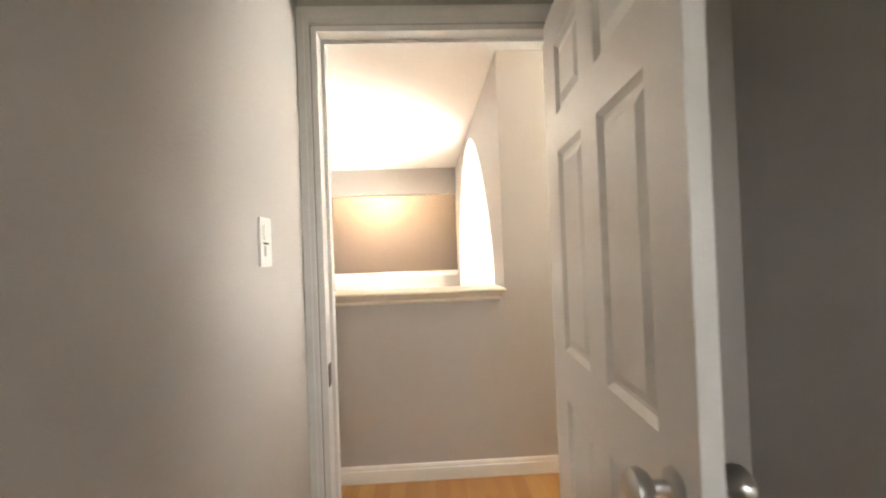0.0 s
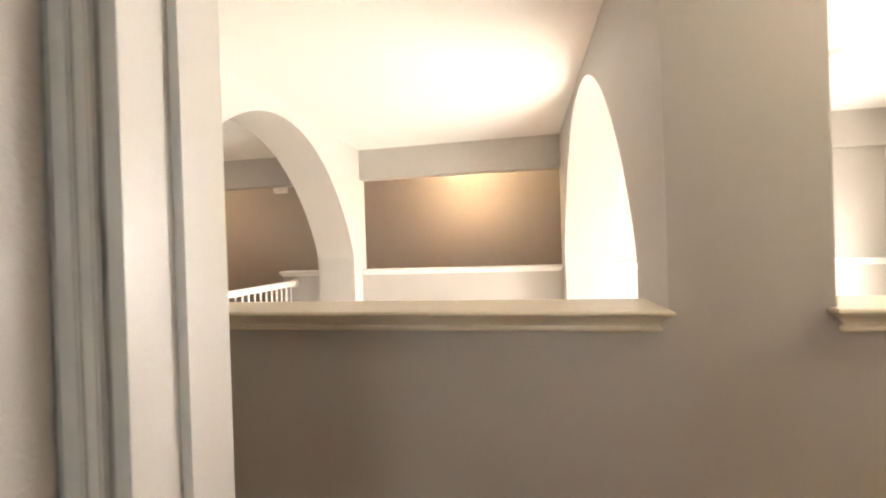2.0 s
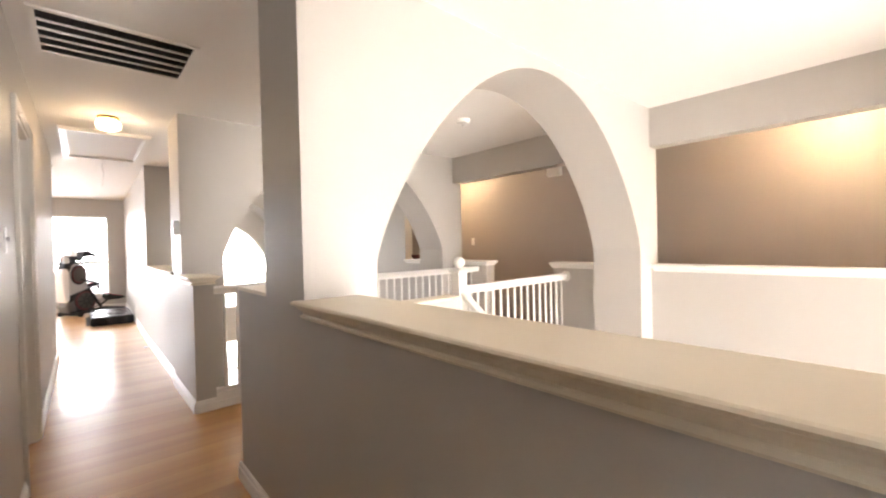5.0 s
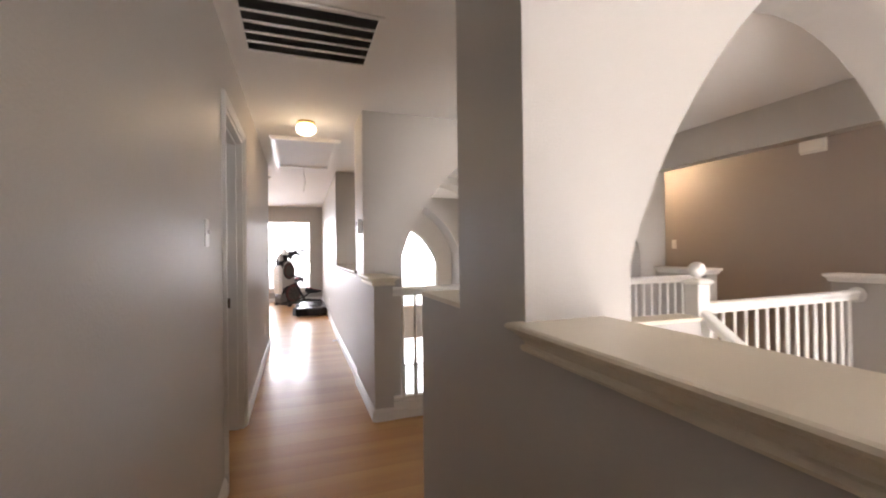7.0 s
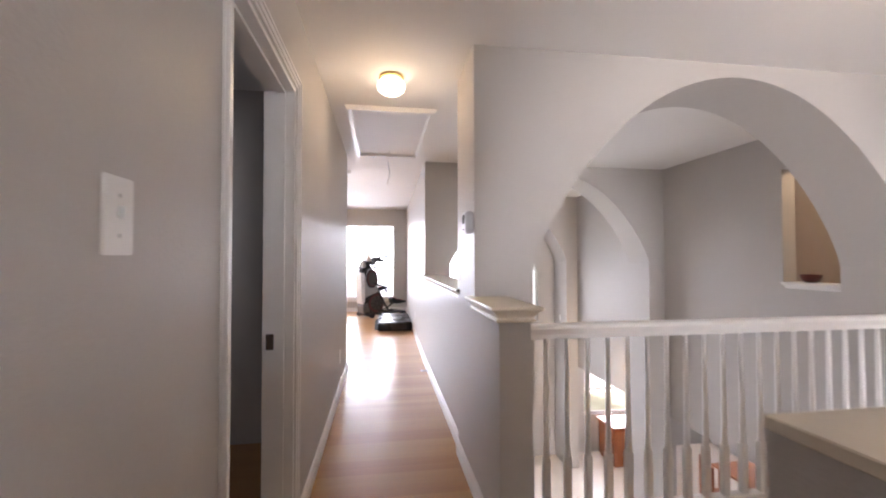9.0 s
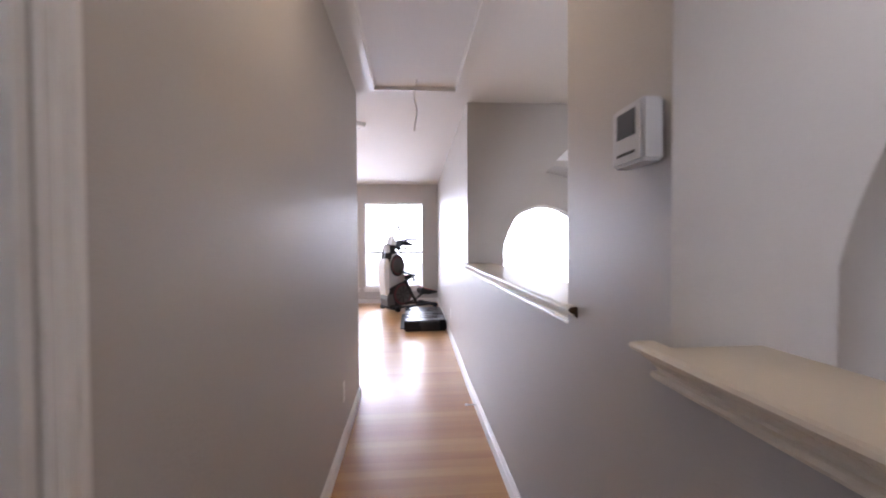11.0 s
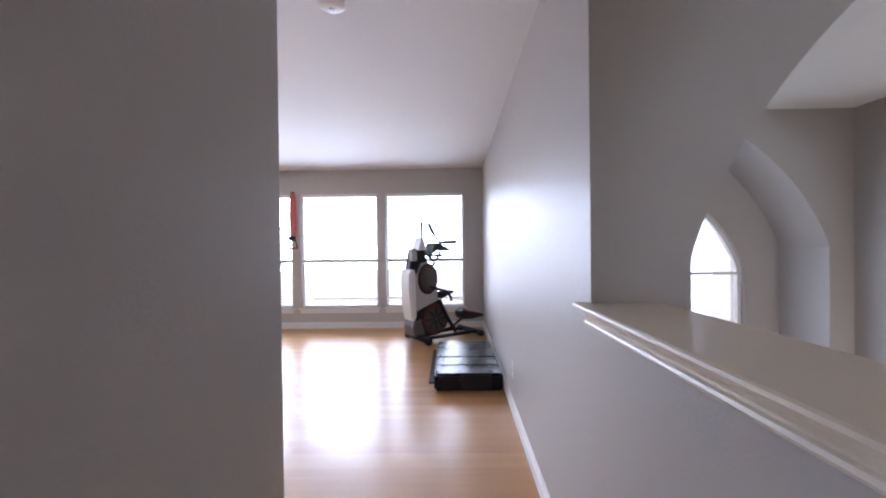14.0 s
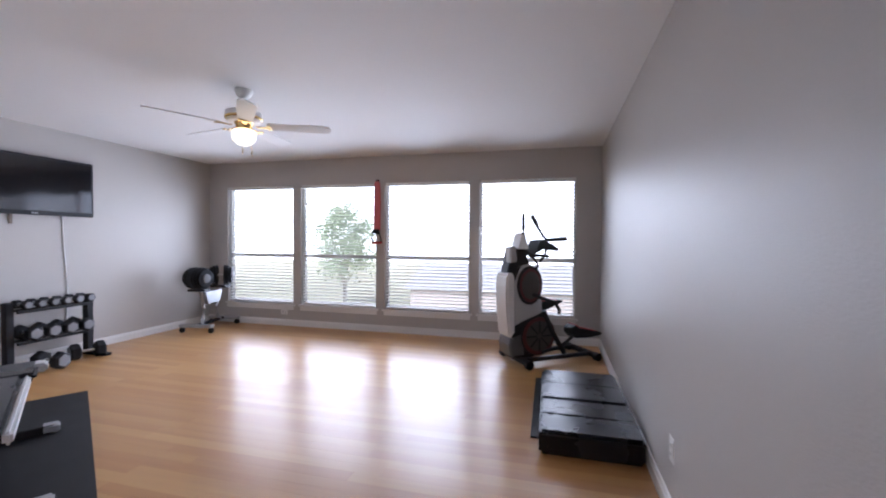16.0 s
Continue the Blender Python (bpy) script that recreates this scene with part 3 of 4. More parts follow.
    bm = bmesh.new()
    lathe(bm, [(0.074, 0), (0.080, -0.006), (0.077, -0.022), (0.066, -0.030)])
    part("canopy", bm, BRASS, ob, "polished brass canopy", smooth=True)
    bm = bmesh.new()
    lathe(bm, [(0.062, -0.030), (0.082, -0.045), (0.090, -0.068), (0.082, -0.094), (0.056, -0.114), (0.022, -0.122)])
    g = part("globe", bm, BULB, ob, "lit ribbed opal glass globe", smooth=True)
    g.visible_shadow = False
    return ob


first = ceiling_lamp(-4.53, 1.462, "lit opal glass ceiling lamp on a brass canopy")
# the copy at x 2.05 is an unseen fitting for the added bulb
for x, y in ((2.05, 1.462), (-3.06, 3.44), (-0.31, 5.72), (-4.95, 5.72)):
    copy_thing(first, pose(x, y, H))

# return-air vent and attic hatch in the hall ceiling
vent = thing("ceiling_vent", "white framed return-air grille with dark louvres", "air vent")
vx0, vx1, vy0, vy1 = -3.21, -2.68, 1.12, 1.78
bm = boxes((vx0 - 0.03, vx1 + 0.03, vy0 - 0.03, vy0, H - 0.012, H), (vx0 - 0.03, vx1 + 0.03, vy1, vy1 + 0.03, H - 0.012, H), (vx0 - 0.03, vx0, vy0, vy1, H - 0.012, H), (vx1, vx1 + 0.03, vy0, vy1, H - 0.012, H))
part("frame", bm, WHITE, vent, bevel=0.003)
# flat dark sheet closes the grille against the ceiling
part("backing", boxes((vx0, vx1, vy0, vy1, H - 0.004, H)), DARK, vent, "dark sheet behind the louvres")
for k in range(1, 5):
    x = vx0 + (vx1 - vx0) * k / 5
    part("bar", boxes((x - 0.006, x + 0.006, vy0, vy1, H - 0.014, H - 0.004)), WHITE, vent)
for k in range(24):
    x = vx0 + (vx1 - vx0) * (k + 0.5) / 24
    bm = bmesh.new()
    prism(bm, [[(x - 0.008, y, H - 0.004), (x - 0.006, y, H - 0.004), (x + 0.006, y, H - 0.011), (x + 0.004, y, H - 0.011)] for y in (vy0, vy1)])
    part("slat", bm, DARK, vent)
hatch = thing("attic_hatch", "white attic hatch panel framed with moulding and a pull cord", "attic hatch")
hx0, hx1, hy0, hy1 = -6.56, -5.07, 1.12, 1.83
HATCH = material("dull_hatch_paint", (0.76, 0.74, 0.735), 0.6, vary=0.04, scale=3)
part("panel", boxes((hx0 + 0.05, hx1 - 0.05, hy0 + 0.05, hy1 - 0.05, H - 0.008, H)), HATCH, hatch, "dull grey-white hatch panel")
for d0, d1, t in ((0.0, 0.06, 0.016), (0.010, 0.048, 0.032)):
    bm = boxes((hx0 + d0, hx1 - d0, hy0 + d0, hy0 + d1, H - t, H), (hx0 + d0, hx1 - d0, hy1 - d1, hy1 - d0, H - t, H), (hx0 + d0, hx0 + d1, hy0 + d1, hy1 - d1, H - t, H), (hx1 - d1, hx1 - d0, hy0 + d1, hy1 - d1, H - t, H))
    part("moulding", bm, WHITE, hatch, bevel=0.002)
bm = bmesh.new()
pipe(bm, [(-6.35 + 0.012 * math.sin(k * 1.1), 1.475 + 0.010 * math.cos(k * 0.9), H - 0.008 - 0.034 * k) for k in range(12)], 0.005, 6)
part("pull_cord", bm, PLATE, hatch, "frayed white pull cord")

# baseboards
for p, q, side in (((D2R + 0.062, YS), (D1L - 0.062, YS), (0, 1)), ((-6.69, YS), (D2L - 0.062, YS), (0, 1)), ((D1R + 0.062, YS), (3.9, YS), (0, 1)),
                   ((A0 - 0.49, YN), (3.9, YN), (0, -1)), ((-2.37, YN), (-2.37, 2.44), (-1, 0)), ((B0, YN), (-3.60, YN), (0, -1)), ((-3.60, YN), (-3.60, 2.04), (1, 0)),
                   ((C1, YN + 0.02), (B0, YN + 0.02), (0, -1)), ((GX, 1.998), (C1, YN + 0.02), (0, -1)), ((GX, GY), (GX, 1.99), (1, 0)), ((GX, GY), (-6.69, GY), (0, 1)), ((-6.69, GY), (-6.69, YS), (-1, 0)),
                   ((-0.04, -2.6), (-0.04, 0.864), (1, 0)), ((1.40, -2.6), (1.40, 0.88), (-1, 0)), ((-6.5, 6.20), (3.7, 6.20), (0, -1))):
    baseboard(p, q, side)

# ---- railings ----


def baluster(bm, x, y, z0, z1):
    """Square foot, turned middle, square head."""
    s = 0.0145
    box(bm, x - s, x + s, y - s, y + s, z0, z0 + 0.235)
    lathe(bm, [(0.014, 0.235), (0.0145, 0.25), (0.013, 0.27), (0.0115, (z1 - z0) * 0.6), (0.0095, z1 - z0)], (x, y, z0), 8)


def hand_rail(bm, p, q, w=0.032):
    """A moulded hand rail from p to q, its top at their height."""
    shape = [(-0.55, -0.065), (0.55, -0.065), (0.62, -0.045), (0.85, -0.030), (1.0, -0.018), (0.9, -0.005), (0.5, 0.0), (-0.5, 0.0), (-0.9, -0.005), (-1.0, -0.018), (-0.85, -0.030), (-0.62, -0.045)]
    d = Vector((q[0] - p[0], q[1] - p[1], 0)).normalized()
    n = Vector((-d.y, d.x, 0))
    prism(bm, [[tuple(Vector(e) + n * (a * w) + Vector((0, 0, h))) for a, h in shape] for e in (p, q)])


rail = thing("railing", "white painted wooden railing with turned balusters under the arch", "railing")
bm = bmesh.new()
hand_rail(bm, (-3.645, 2.04, 0.975), (-3.645, NW, 0.975), 0.036)
part("hand_rail", bm, WHITE, rail)
part("foot_rail", boxes((-3.685, -3.605, 2.04, NW, 0.0, 0.10), (-3.692, -3.598, 2.04, NW, 0.10, 0.125), (-3.67, -3.62, 2.04, NW, 0.125, 0.15)), WHITE, rail, bevel=0.003)
part("baseboard_strip", boxes((-3.605, -3.592, 2.04, NW, 0.0, 0.06)), WHITE, rail)
for k in range(30):
    y = 2.125 + 0.0985 * k
    if y < NW - 0.05:
        bm = bmesh.new()
        baluster(bm, -3.645, y, 0.15, 0.915)
        part("baluster", bm, WHITE, rail, smooth=False)

NX, NY = -2.30, 3.50
rail2 = thing("railing", "white painted landing railing with newel post and sloping stair rail", "railing")
bm = boxes((NX - 0.045, NX + 0.045, NY - 0.045, NY + 0.045, -0.2, 1.04))
part("newel_post", bm, WHITE, rail2, bevel=0.004)
bm = ringed(NX - 0.045, NX + 0.045, NY - 0.045, NY + 0.045, [(0, 1.04), (0.012, 1.045), (0.014, 1.058), (0.002, 1.066), (-0.015, 1.072)])
top = part("newel_collar", bm, WHITE, rail2)
bm = bmesh.new()
lathe(bm, [(0.022, 1.07), (0.020, 1.082), (0.036, 1.092), (0.046, 1.112), (0.046, 1.130), (0.036, 1.152), (0.018, 1.163), (0.004, 1.166)], (NX, NY, 0), 20)
part("newel_ball", bm, WHITE, rail2, smooth=True)
bm = bmesh.new()
hand_rail(bm, (NX, NY + 0.045, 0.935), (NX - 0.05, NW - 0.02, 0.935))
part("hand_rail", bm, WHITE, rail2)
bm = bmesh.new()
lathe(bm, [(0.055, 0), (0.055, 0.01), (0.045, 0.018)], m=pose(NX - 0.05, NW, 0.90, 90, 0, 0))
part("rosette", bm, WHITE, rail2, smooth=True)
part("foot_rail", boxes((NX - 0.035, NX + 0.035, NY + 0.045, NW, 0.0, 0.03)), WHITE, rail2)
for k in range(15):
    y = NY + 0.11 + 0.0995 * k
    bm = bmesh.new()
    baluster(bm, NX - 0.05 * (y - NY) / (NW - NY), y, 0.03, 0.88)
    part("baluster", bm, WHITE, rail2)
bm = bmesh.new()
hand_rail(bm, (NX + 0.045, NY, 0.90), (NX + 1.50, NY, 0.90 - 1.46 * 0.72))
part("stair_rail", bm, WHITE, rail2)
for k in range(13):
    x = NX + 0.14 + 0.105 * k
    bm = bmesh.new()
    baluster(bm, x, NY, 0.06 - (x - NX) * 0.72, 0.85 - (x - NX) * 0.72)
    part("baluster", bm, WHITE, rail2)
bm = bmesh.new()
prism(bm, [[(NX + 0.045, y, -0.02), (NX + 1.5, y, -0.02 - 1.46 * 0.72), (NX + 1.5, y, 0.07 - 1.46 * 0.72), (NX + 0.045, y, 0.07)] for y in (NY - 0.03, NY + 0.03)])
part("stringer", bm, WHITE, rail2)
structure("wall_low_stair", boxes((-2.37, -2.24, 2.44, NY - 0.05, -0.3, 0.845)), PAINT, "pale low wall beside the stair head", "wall")
structure("trim", ringed(-2.37, -2.24, 2.45, NY - 0.06, [(0.0, 0.845), (0.012, 0.85), (0.014, 0.862), (0.010, 0.868)]), CREAM, "cream painted top of the low stair wall", "trim")
for k in range(14):
    x = NX + 0.06 + 0.255 * k
    step = structure("stair_step", boxes((x, x + 0.275, 2.46, NY - 0.03, -0.18 * (k + 1) - 0.03, -0.18 * (k + 1)), (x + 0.0, x + 0.02, 2.46, NY - 0.03, -0.18 * (k + 1), -0.18 * k - 0.03)), OAK, "honey-coloured wooden stair step", "step")

# ---- windows ----


def sash_window(name, x, y0, y1, z0, z1, mid, out, label):
    """A window in an opening of the wall face at x; out: the way (x) to the open air."""
    ob = thing(name, label, "window")
    ob["kind"] = "structure"
    xa, xb = sorted((x + out * 0.06, x + out * 0.11))
    bm = boxes((xa, xb, y0, y0 + 0.03, z0, z1), (xa, xb, y1 - 0.03, y1, z0, z1), (xa, xb, y0 + 0.03, y1 - 0.03, z0, z0 + 0.035), (xa, xb, y0 + 0.03, y1 - 0.03, z1 - 0.03, z1))
    part("window_frame", bm, WHITE, ob)
    part("meeting_rail", boxes((xa, xb, y0 + 0.03, y1 - 0.03, mid - 0.018, mid + 0.018)), WHITE, ob)
    for a, b in ((z0 + 0.035, mid - 0.018), (mid + 0.018, z1 - 0.03)):
        p = part("pane", boxes((x + out * 0.085 - 0.002, x + out * 0.085 + 0.002, y0 + 0.03, y1 - 0.03, a, b)), GLASS, ob)
        p.visible_shadow = False
    return ob


for n, (a, b) in enumerate(WIN_Y):
    w = sash_window("window_%d" % (n + 1), GX, a, b, WZ0, WZ1, 1.04, -1, "tall white framed gym window with horizontal blinds")
    bm = ringed(GX - 0.05, GX + 0.012, a - 0.03, b + 0.03, [(0.0, WZ0 - 0.028), (0.006, WZ0 - 0.024), (0.006, WZ0 - 0.004), (0.0, WZ0 + 0.002)])
    part("window_sill", bm, WHITE, w)
    part("apron", boxes((GX, GX + 0.012, a - 0.01, b + 0.01, WZ0 - 0.085, WZ0 - 0.029)), WHITE, w, bevel=0.003)
for n, (a, b) in enumerate(WIN_Y):
    bl = thing("window_blind", "white horizontal slat blind lowered with open slats", "blind", "gym window blinds")
    part("head_rail", boxes((GX - 0.055, GX - 0.005, a + 0.008, b - 0.008, WZ1 - 0.045, WZ1 - 0.002)), PLATE, bl)
    part("bottom_rail", boxes((GX - 0.052, GX - 0.008, a + 0.012, b - 0.012, WZ0 + 0.014, WZ0 + 0.030)), PLATE, bl)
    for k in range(36):
        z = WZ0 + 0.06 + 0.0455 * k
        if z > WZ1 - 0.06:
            break
        bm = bmesh.new()
        prism(bm, [[(GX - 0.052, y, z + 0.006), (GX - 0.030, y, z + 0.006), (GX - 0.008, y, z - 0.003), (GX - 0.008, y, z - 0.006), (GX - 0.030, y, z + 0.003), (GX - 0.052, y, z + 0.003)] for y in (a + 0.012, b - 0.012)])
        part("slat", bm, PLATE, bl)
    for y in (a + 0.16, b - 0.16):
        part("ladder_cord", boxes((GX - 0.0305, GX - 0.0295, y - 0.001, y + 0.001, WZ0 + 0.03, WZ1 - 0.045)), PLATE, bl)


def arched_window(name, x, ya, yb, z0, spring, rise, out, label):
    ob = thing(name, label, "window")
    ob["kind"] = "structure"
    n, c, hw = 28, (ya + yb) / 2, (yb - ya) / 2
    xa, xb = sorted((x + out * 0.04, x + out * 0.09))
    bm = bmesh.new()
    arc = lambda d: [(ya + d, z0)] + [(c - (hw - d) * math.cos(math.pi * k / n), spring + (rise - d) * math.sin(math.pi * k / n) ** 1.58) for k in range(n + 1)] + [(yb - d, z0)]
    o, i = arc(0.0), arc(0.045)
    for k in range(len(o) - 1):
        prism(bm, [[(xx, *o[k]), (xx, *o[k + 1]), (xx, *i[k + 1]), (xx, *i[k])] for xx in (xa, xb)])
    part("window_frame", bm, WHITE, ob)
    for z in (0.93, 0.30):
        part("glazing_bar", boxes((xa, xb, ya + 0.03, yb - 0.03, z - 0.014, z + 0.014)), WHITE, ob)
    bm = bmesh.new()
    xm = (xa + xb) / 2
    prism(bm, [[(xx, y, z) for y, z in i] for xx in (xm - 0.002, xm + 0.002)])
    p = part("pane", bm, GLASS, ob)
    p.visible_shadow = False
    part("window_sill", boxes((min(x, x + out * 0.15) - (0.03 if out > 0 else 0), max(x, x + out * 0.15) + (0.03 if out < 0 else 0), ya - 0.02, yb + 0.02, z0 - 0.03, z0 + 0.004)), WHITE, ob)
    return ob


arched_window("window_5", D0, WIN["ya"], WIN["yb"], 0.0, WIN["spring"], WIN["rise"], -1, "round-headed white window with horizontal bars")
arched_window("window_6", 3.72, WIN["ya"], WIN["yb"], 0.0, WIN["spring"], WIN["rise"], 1, "round-headed white window in the bright bay")
sash_window("window_7", D0, 2.6, 4.4, -2.1, -0.75, -1.4, -1, "white framed window of the room below")
sash_window("window_8", D0, 5.5, 7.2, -1.95, -1.0, -1.45, -1, "wide white framed window of the room below")
sash_window("window_9", 3.72, 2.6, 4.4, -2.1, -0.75, -1.4, 1, "white framed window of the bay below")

# unseen window, added and sized to bring light into the small room
sash_w = thing("window_10", "unseen white framed window added to light the small room", "window")
sash_w["kind"] = "structure"
part("window_frame", boxes((0.3, 0.33, -2.69, -2.64, 1.1, 1.9), (0.97, 1.0, -2.69, -2.64, 1.1, 1.9), (0.33, 0.97, -2.69, -2.64, 1.1, 1.13), (0.33, 0.97, -2.69, -2.64, 1.87, 1.9), (0.33, 0.97, -2.69, -2.64, 1.49, 1.51)), WHITE, sash_w)

# ---- outside ----
# base colours lightened to imitate the overexposed view through the windows
LAWN = material("glare_paled_grass", (0.36, 0.34, 0.22), 0.9, vary=0.3, scale=1.5, bump=0.5, bump_scale=30)
ROOF = material("glare_paled_shingle", (0.60, 0.58, 0.56), 0.85, vary=0.2, scale=8, bump=0.4, bump_scale=25)
BRICK = material("glare_paled_brick", (0.64, 0.56, 0.51), 0.8, vary=0.2, scale=14, bump=0.3, bump_scale=12)
LEAF = material("glare_paled_leaves", (0.58, 0.65, 0.48), 0.6, vary=0.4, scale=6)
BARK = material("glare_paled_bark", (0.42, 0.38, 0.33), 0.9, vary=0.3, scale=20, bump=0.5, bump_scale=40)
HAZE = glow("bright_hazy_sky", (0.97, 0.98, 1.0), 3.6)
structure("ground", boxes((-900, 900, -900, 900, LOW - 0.6, LOW - 0.25)), LAWN, "grass ground outside the house, its colour paled for outdoor glare", "ground")
for nm, x in (("backdrop_west", -75.0), ("backdrop_east", 75.0)):
    structure(nm, boxes((x - 0.1, x + 0.1, -120, 130, LOW - 0.2, 45)), HAZE, "bright hazy sky beyond the gardens", "backdrop")
# unseen glowing sheet that shines in through the small room's added window
structure("backdrop_south", boxes((-75, 75, -75.1, -74.9, LOW - 0.2, 45)), HAZE, "unseen glowing sheet that stands in for the southern sky", "backdrop")


def house(x, y, w, d, h, ridge, label):
    ob = thing("house", label, "house")
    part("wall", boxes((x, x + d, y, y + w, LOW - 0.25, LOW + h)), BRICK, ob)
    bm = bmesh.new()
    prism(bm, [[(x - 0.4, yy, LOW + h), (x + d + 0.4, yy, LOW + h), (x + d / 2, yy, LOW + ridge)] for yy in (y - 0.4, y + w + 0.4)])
    part("roof", bm, ROOF, ob, "grey shingle gable roof, lightened to look washed out by glare")


house(-18, 7.2, 10, 4, 5.6, 7.2, "pinkish brick neighbouring house close to the arched window, paled for outdoor glare")
house(-40, -7, 15, 9, 0.9, 2.3, "low brick outbuilding with a grey roof, both paled for outdoor glare")


def tree(x, y, h, label):
    ob = thing("tree", label, "tree")
    rnd = random.Random(5)
    bm = bmesh.new()
    base = LOW - 0.25
    rod(bm, (x, y, base), (x + 0.1, y, base + h * 0.5), 0.14, 0.08, 10)
    ends = []
    for k in range(9):
        a = k * 2.4
        z0 = base + h * (0.28 + 0.03 * k)
        q = (x + math.cos(a) * h * 0.17, y + math.sin(a) * h * 0.17, z0 + h * (0.22 + 0.03 * k))
        rod(bm, (x + 0.05, y, z0), q, 0.05, 0.02, 6)
        ends.append(Vector(q))
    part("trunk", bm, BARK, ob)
    verts, faces = [], []
    for k in range(4500):
        e = ends[k % len(ends)]
        p = e + Vector((rnd.gauss(0, 1), rnd.gauss(0, 1), rnd.gauss(0, 0.8))) * h * 0.076
        s = Vector((rnd.uniform(-1, 1), rnd.uniform(-1, 1), rnd.uniform(-1, 1))).normalized() * 0.12
        u = s.orthogonal().normalized() * 0.06
        i = len(verts)
        verts += [p - s, p + u, p + s, p - u]
        faces.append((i, i + 1, i + 2, i + 3))
    me = bpy.data.meshes.new("crown")
    me.from_pydata(verts, [], faces)
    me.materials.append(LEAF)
    crown = new("crown", me)
    crown.parent = ob


tree(-27, -9.4, 5.6, "small leafy garden tree outside the windows, its green paled for outdoor glare")

# ---- gym: things ----
fold = thing("folding_mat", "thick black vinyl folding mat lying by the gym wall", "exercise mat")
part("panel", boxes((-9.60, -9.065, 1.335, 1.93, 0.004, 0.155)), VINYL, fold, bevel=0.018)
part("panel", boxes((-10.27, -9.604, 1.335, 1.932, 0.004, 0.158)), VINYL, fold, bevel=0.018)
for x in (-9.94, -9.33):
    part("seam", boxes((x - 0.004, x + 0.004, 1.35, 1.915, 0.1545, 0.1605)), VINYL, fold)
part("side_flap", boxes((-10.45, -9.27, 1.278, 1.334, 0.002, 0.014)), BLACK, fold, "thin dark grey flap on the floor")
part("piping", boxes((-9.067, -9.058, 1.35, 1.915, 0.128, 0.134)), BLACK, fold)

# elliptical stepper
cross = thing("elliptical_trainer", "grey, black and red upright elliptical trainer before the window", "exercise machine", at=pose(-10.92, 1.055, 0, 0, 0, 35))


def side_plate(outline, x0, x1):
    bm = bmesh.new()
    prism(bm, [[(x, y, z) for y, z in outline] for x in (x0, x1)])
    return bm


shell = [(-0.125, 0.28), (-0.15, 0.34), (-0.175, 0.55), (-0.185, 0.82), (-0.175, 0.93), (-0.13, 0.97), (-0.08, 0.92), (-0.07, 0.62), (-0.07, 0.34)]
front = part("front_shell", side_plate(shell, -0.122, 0.122), SHELL, cross, "silver grey front cover", bevel=0.018)
body = [(-0.10, 0.10), (-0.12, 0.5), (-0.10, 0.86), (-0.04, 1.02), (0.06, 1.05), (0.16, 1.0), (0.21, 0.82), (0.24, 0.55), (0.29, 0.40), (0.30, 0.22), (0.22, 0.09), (0.0, 0.06)]
part("body_core", side_plate(body, -0.115, 0.115), BLACK, cross, "black inner frame cover", bevel=0.01)
cheek = [(-0.09, 0.42), (-0.10, 0.85), (-0.02, 1.03), (0.08, 1.05), (0.17, 0.98), (0.215, 0.80), (0.235, 0.54), (0.12, 0.50), (0.0, 0.46)]
for x0, x1 in ((0.115, 0.135), (-0.135, -0.115)):
    part("side_cover", side_plate(cheek, x0, x1), TRIM_GREY, cross, "silver grey side cover", bevel=0.006)
neck = [(-0.16, 0.90), (-0.10, 1.18), (-0.02, 1.23), (0.05, 1.20), (0.12, 1.04), (0.0, 0.98)]
part("neck", side_plate(neck, -0.075, 0.075), BLACK, cross, bevel=0.008)
part("base_cover", side_plate([(-0.125, 0.10), (-0.14, 0.22), (-0.12, 0.30), (0.02, 0.34), (0.04, 0.10)], -0.124, 0.124), TRIM_DARK, cross, "dark grey lower cover", bevel=0.012)
part("bottle_holder", side_plate([(-0.14, 1.06), (-0.15, 1.22), (-0.08, 1.23), (-0.06, 1.07)], 0.02, 0.125), TRIM_GREY, cross, bevel=0.01)
part("top_cap", side_plate([(-0.05, 1.20), (0.00, 1.36), (0.03, 1.36), (0.08, 1.20)], -0.05, 0.12), SHELL, cross, bevel=0.01)
for s in (1, -1):
    bm = bmesh.new()
    lathe(bm, [(0.20, 0), (0.20, 0.012), (0.17, 0.022)], m=pose(s * 0.135, 0.075, 0.83, 0, 90 * s, 0) @ Matrix.Diagonal((1, 0.74, 1, 1)))
    d = part("upper_disc", bm, BLACK, cross, smooth=True)
    bm = bmesh.new()
    lathe(bm, [(0.172, 0.0222), (0.172, 0.024), (0.150, 0.026)], m=pose(s * 0.135, 0.075, 0.83, 0, 90 * s, 0) @ Matrix.Diagonal((1, 0.74, 1, 1)))
    part("accent_ring", bm, MAROON, d, "dark red accent ring")
    bm = bmesh.new()
    lathe(bm, [(0.144, 0.0262), (0.13, 0.030), (0.05, 0.034)], m=pose(s * 0.135, 0.075, 0.83, 0, 90 * s, 0) @ Matrix.Diagonal((1, 0.74, 1, 1)))
    part("disc_face", bm, DARK, d)
    m = pose(s * 0.118, 0.19, 0.30, 0, 90 * s, 0)
    bm = bmesh.new()
    lathe(bm, [(0.205, 0), (0.205, 0.018), (0.195, 0.024)], m=m)
    fan = part("fan_housing", bm, BLACK, cross, smooth=True)
    bm = bmesh.new()
    lathe(bm, [(0.196, 0.024), (0.194, 0.029), (0.160, 0.031)], m=m)
    part("fan_ring", bm, MAROON, fan, "dark red fan ring")
    bm = bmesh.new()
    lathe(bm, [(0.158, 0.0312), (0.158, 0.033), (0.03, 0.034)], m=m)
    part("fan_face", bm, DARK, fan)
    for k in range(8):
        bm = bmesh.new()
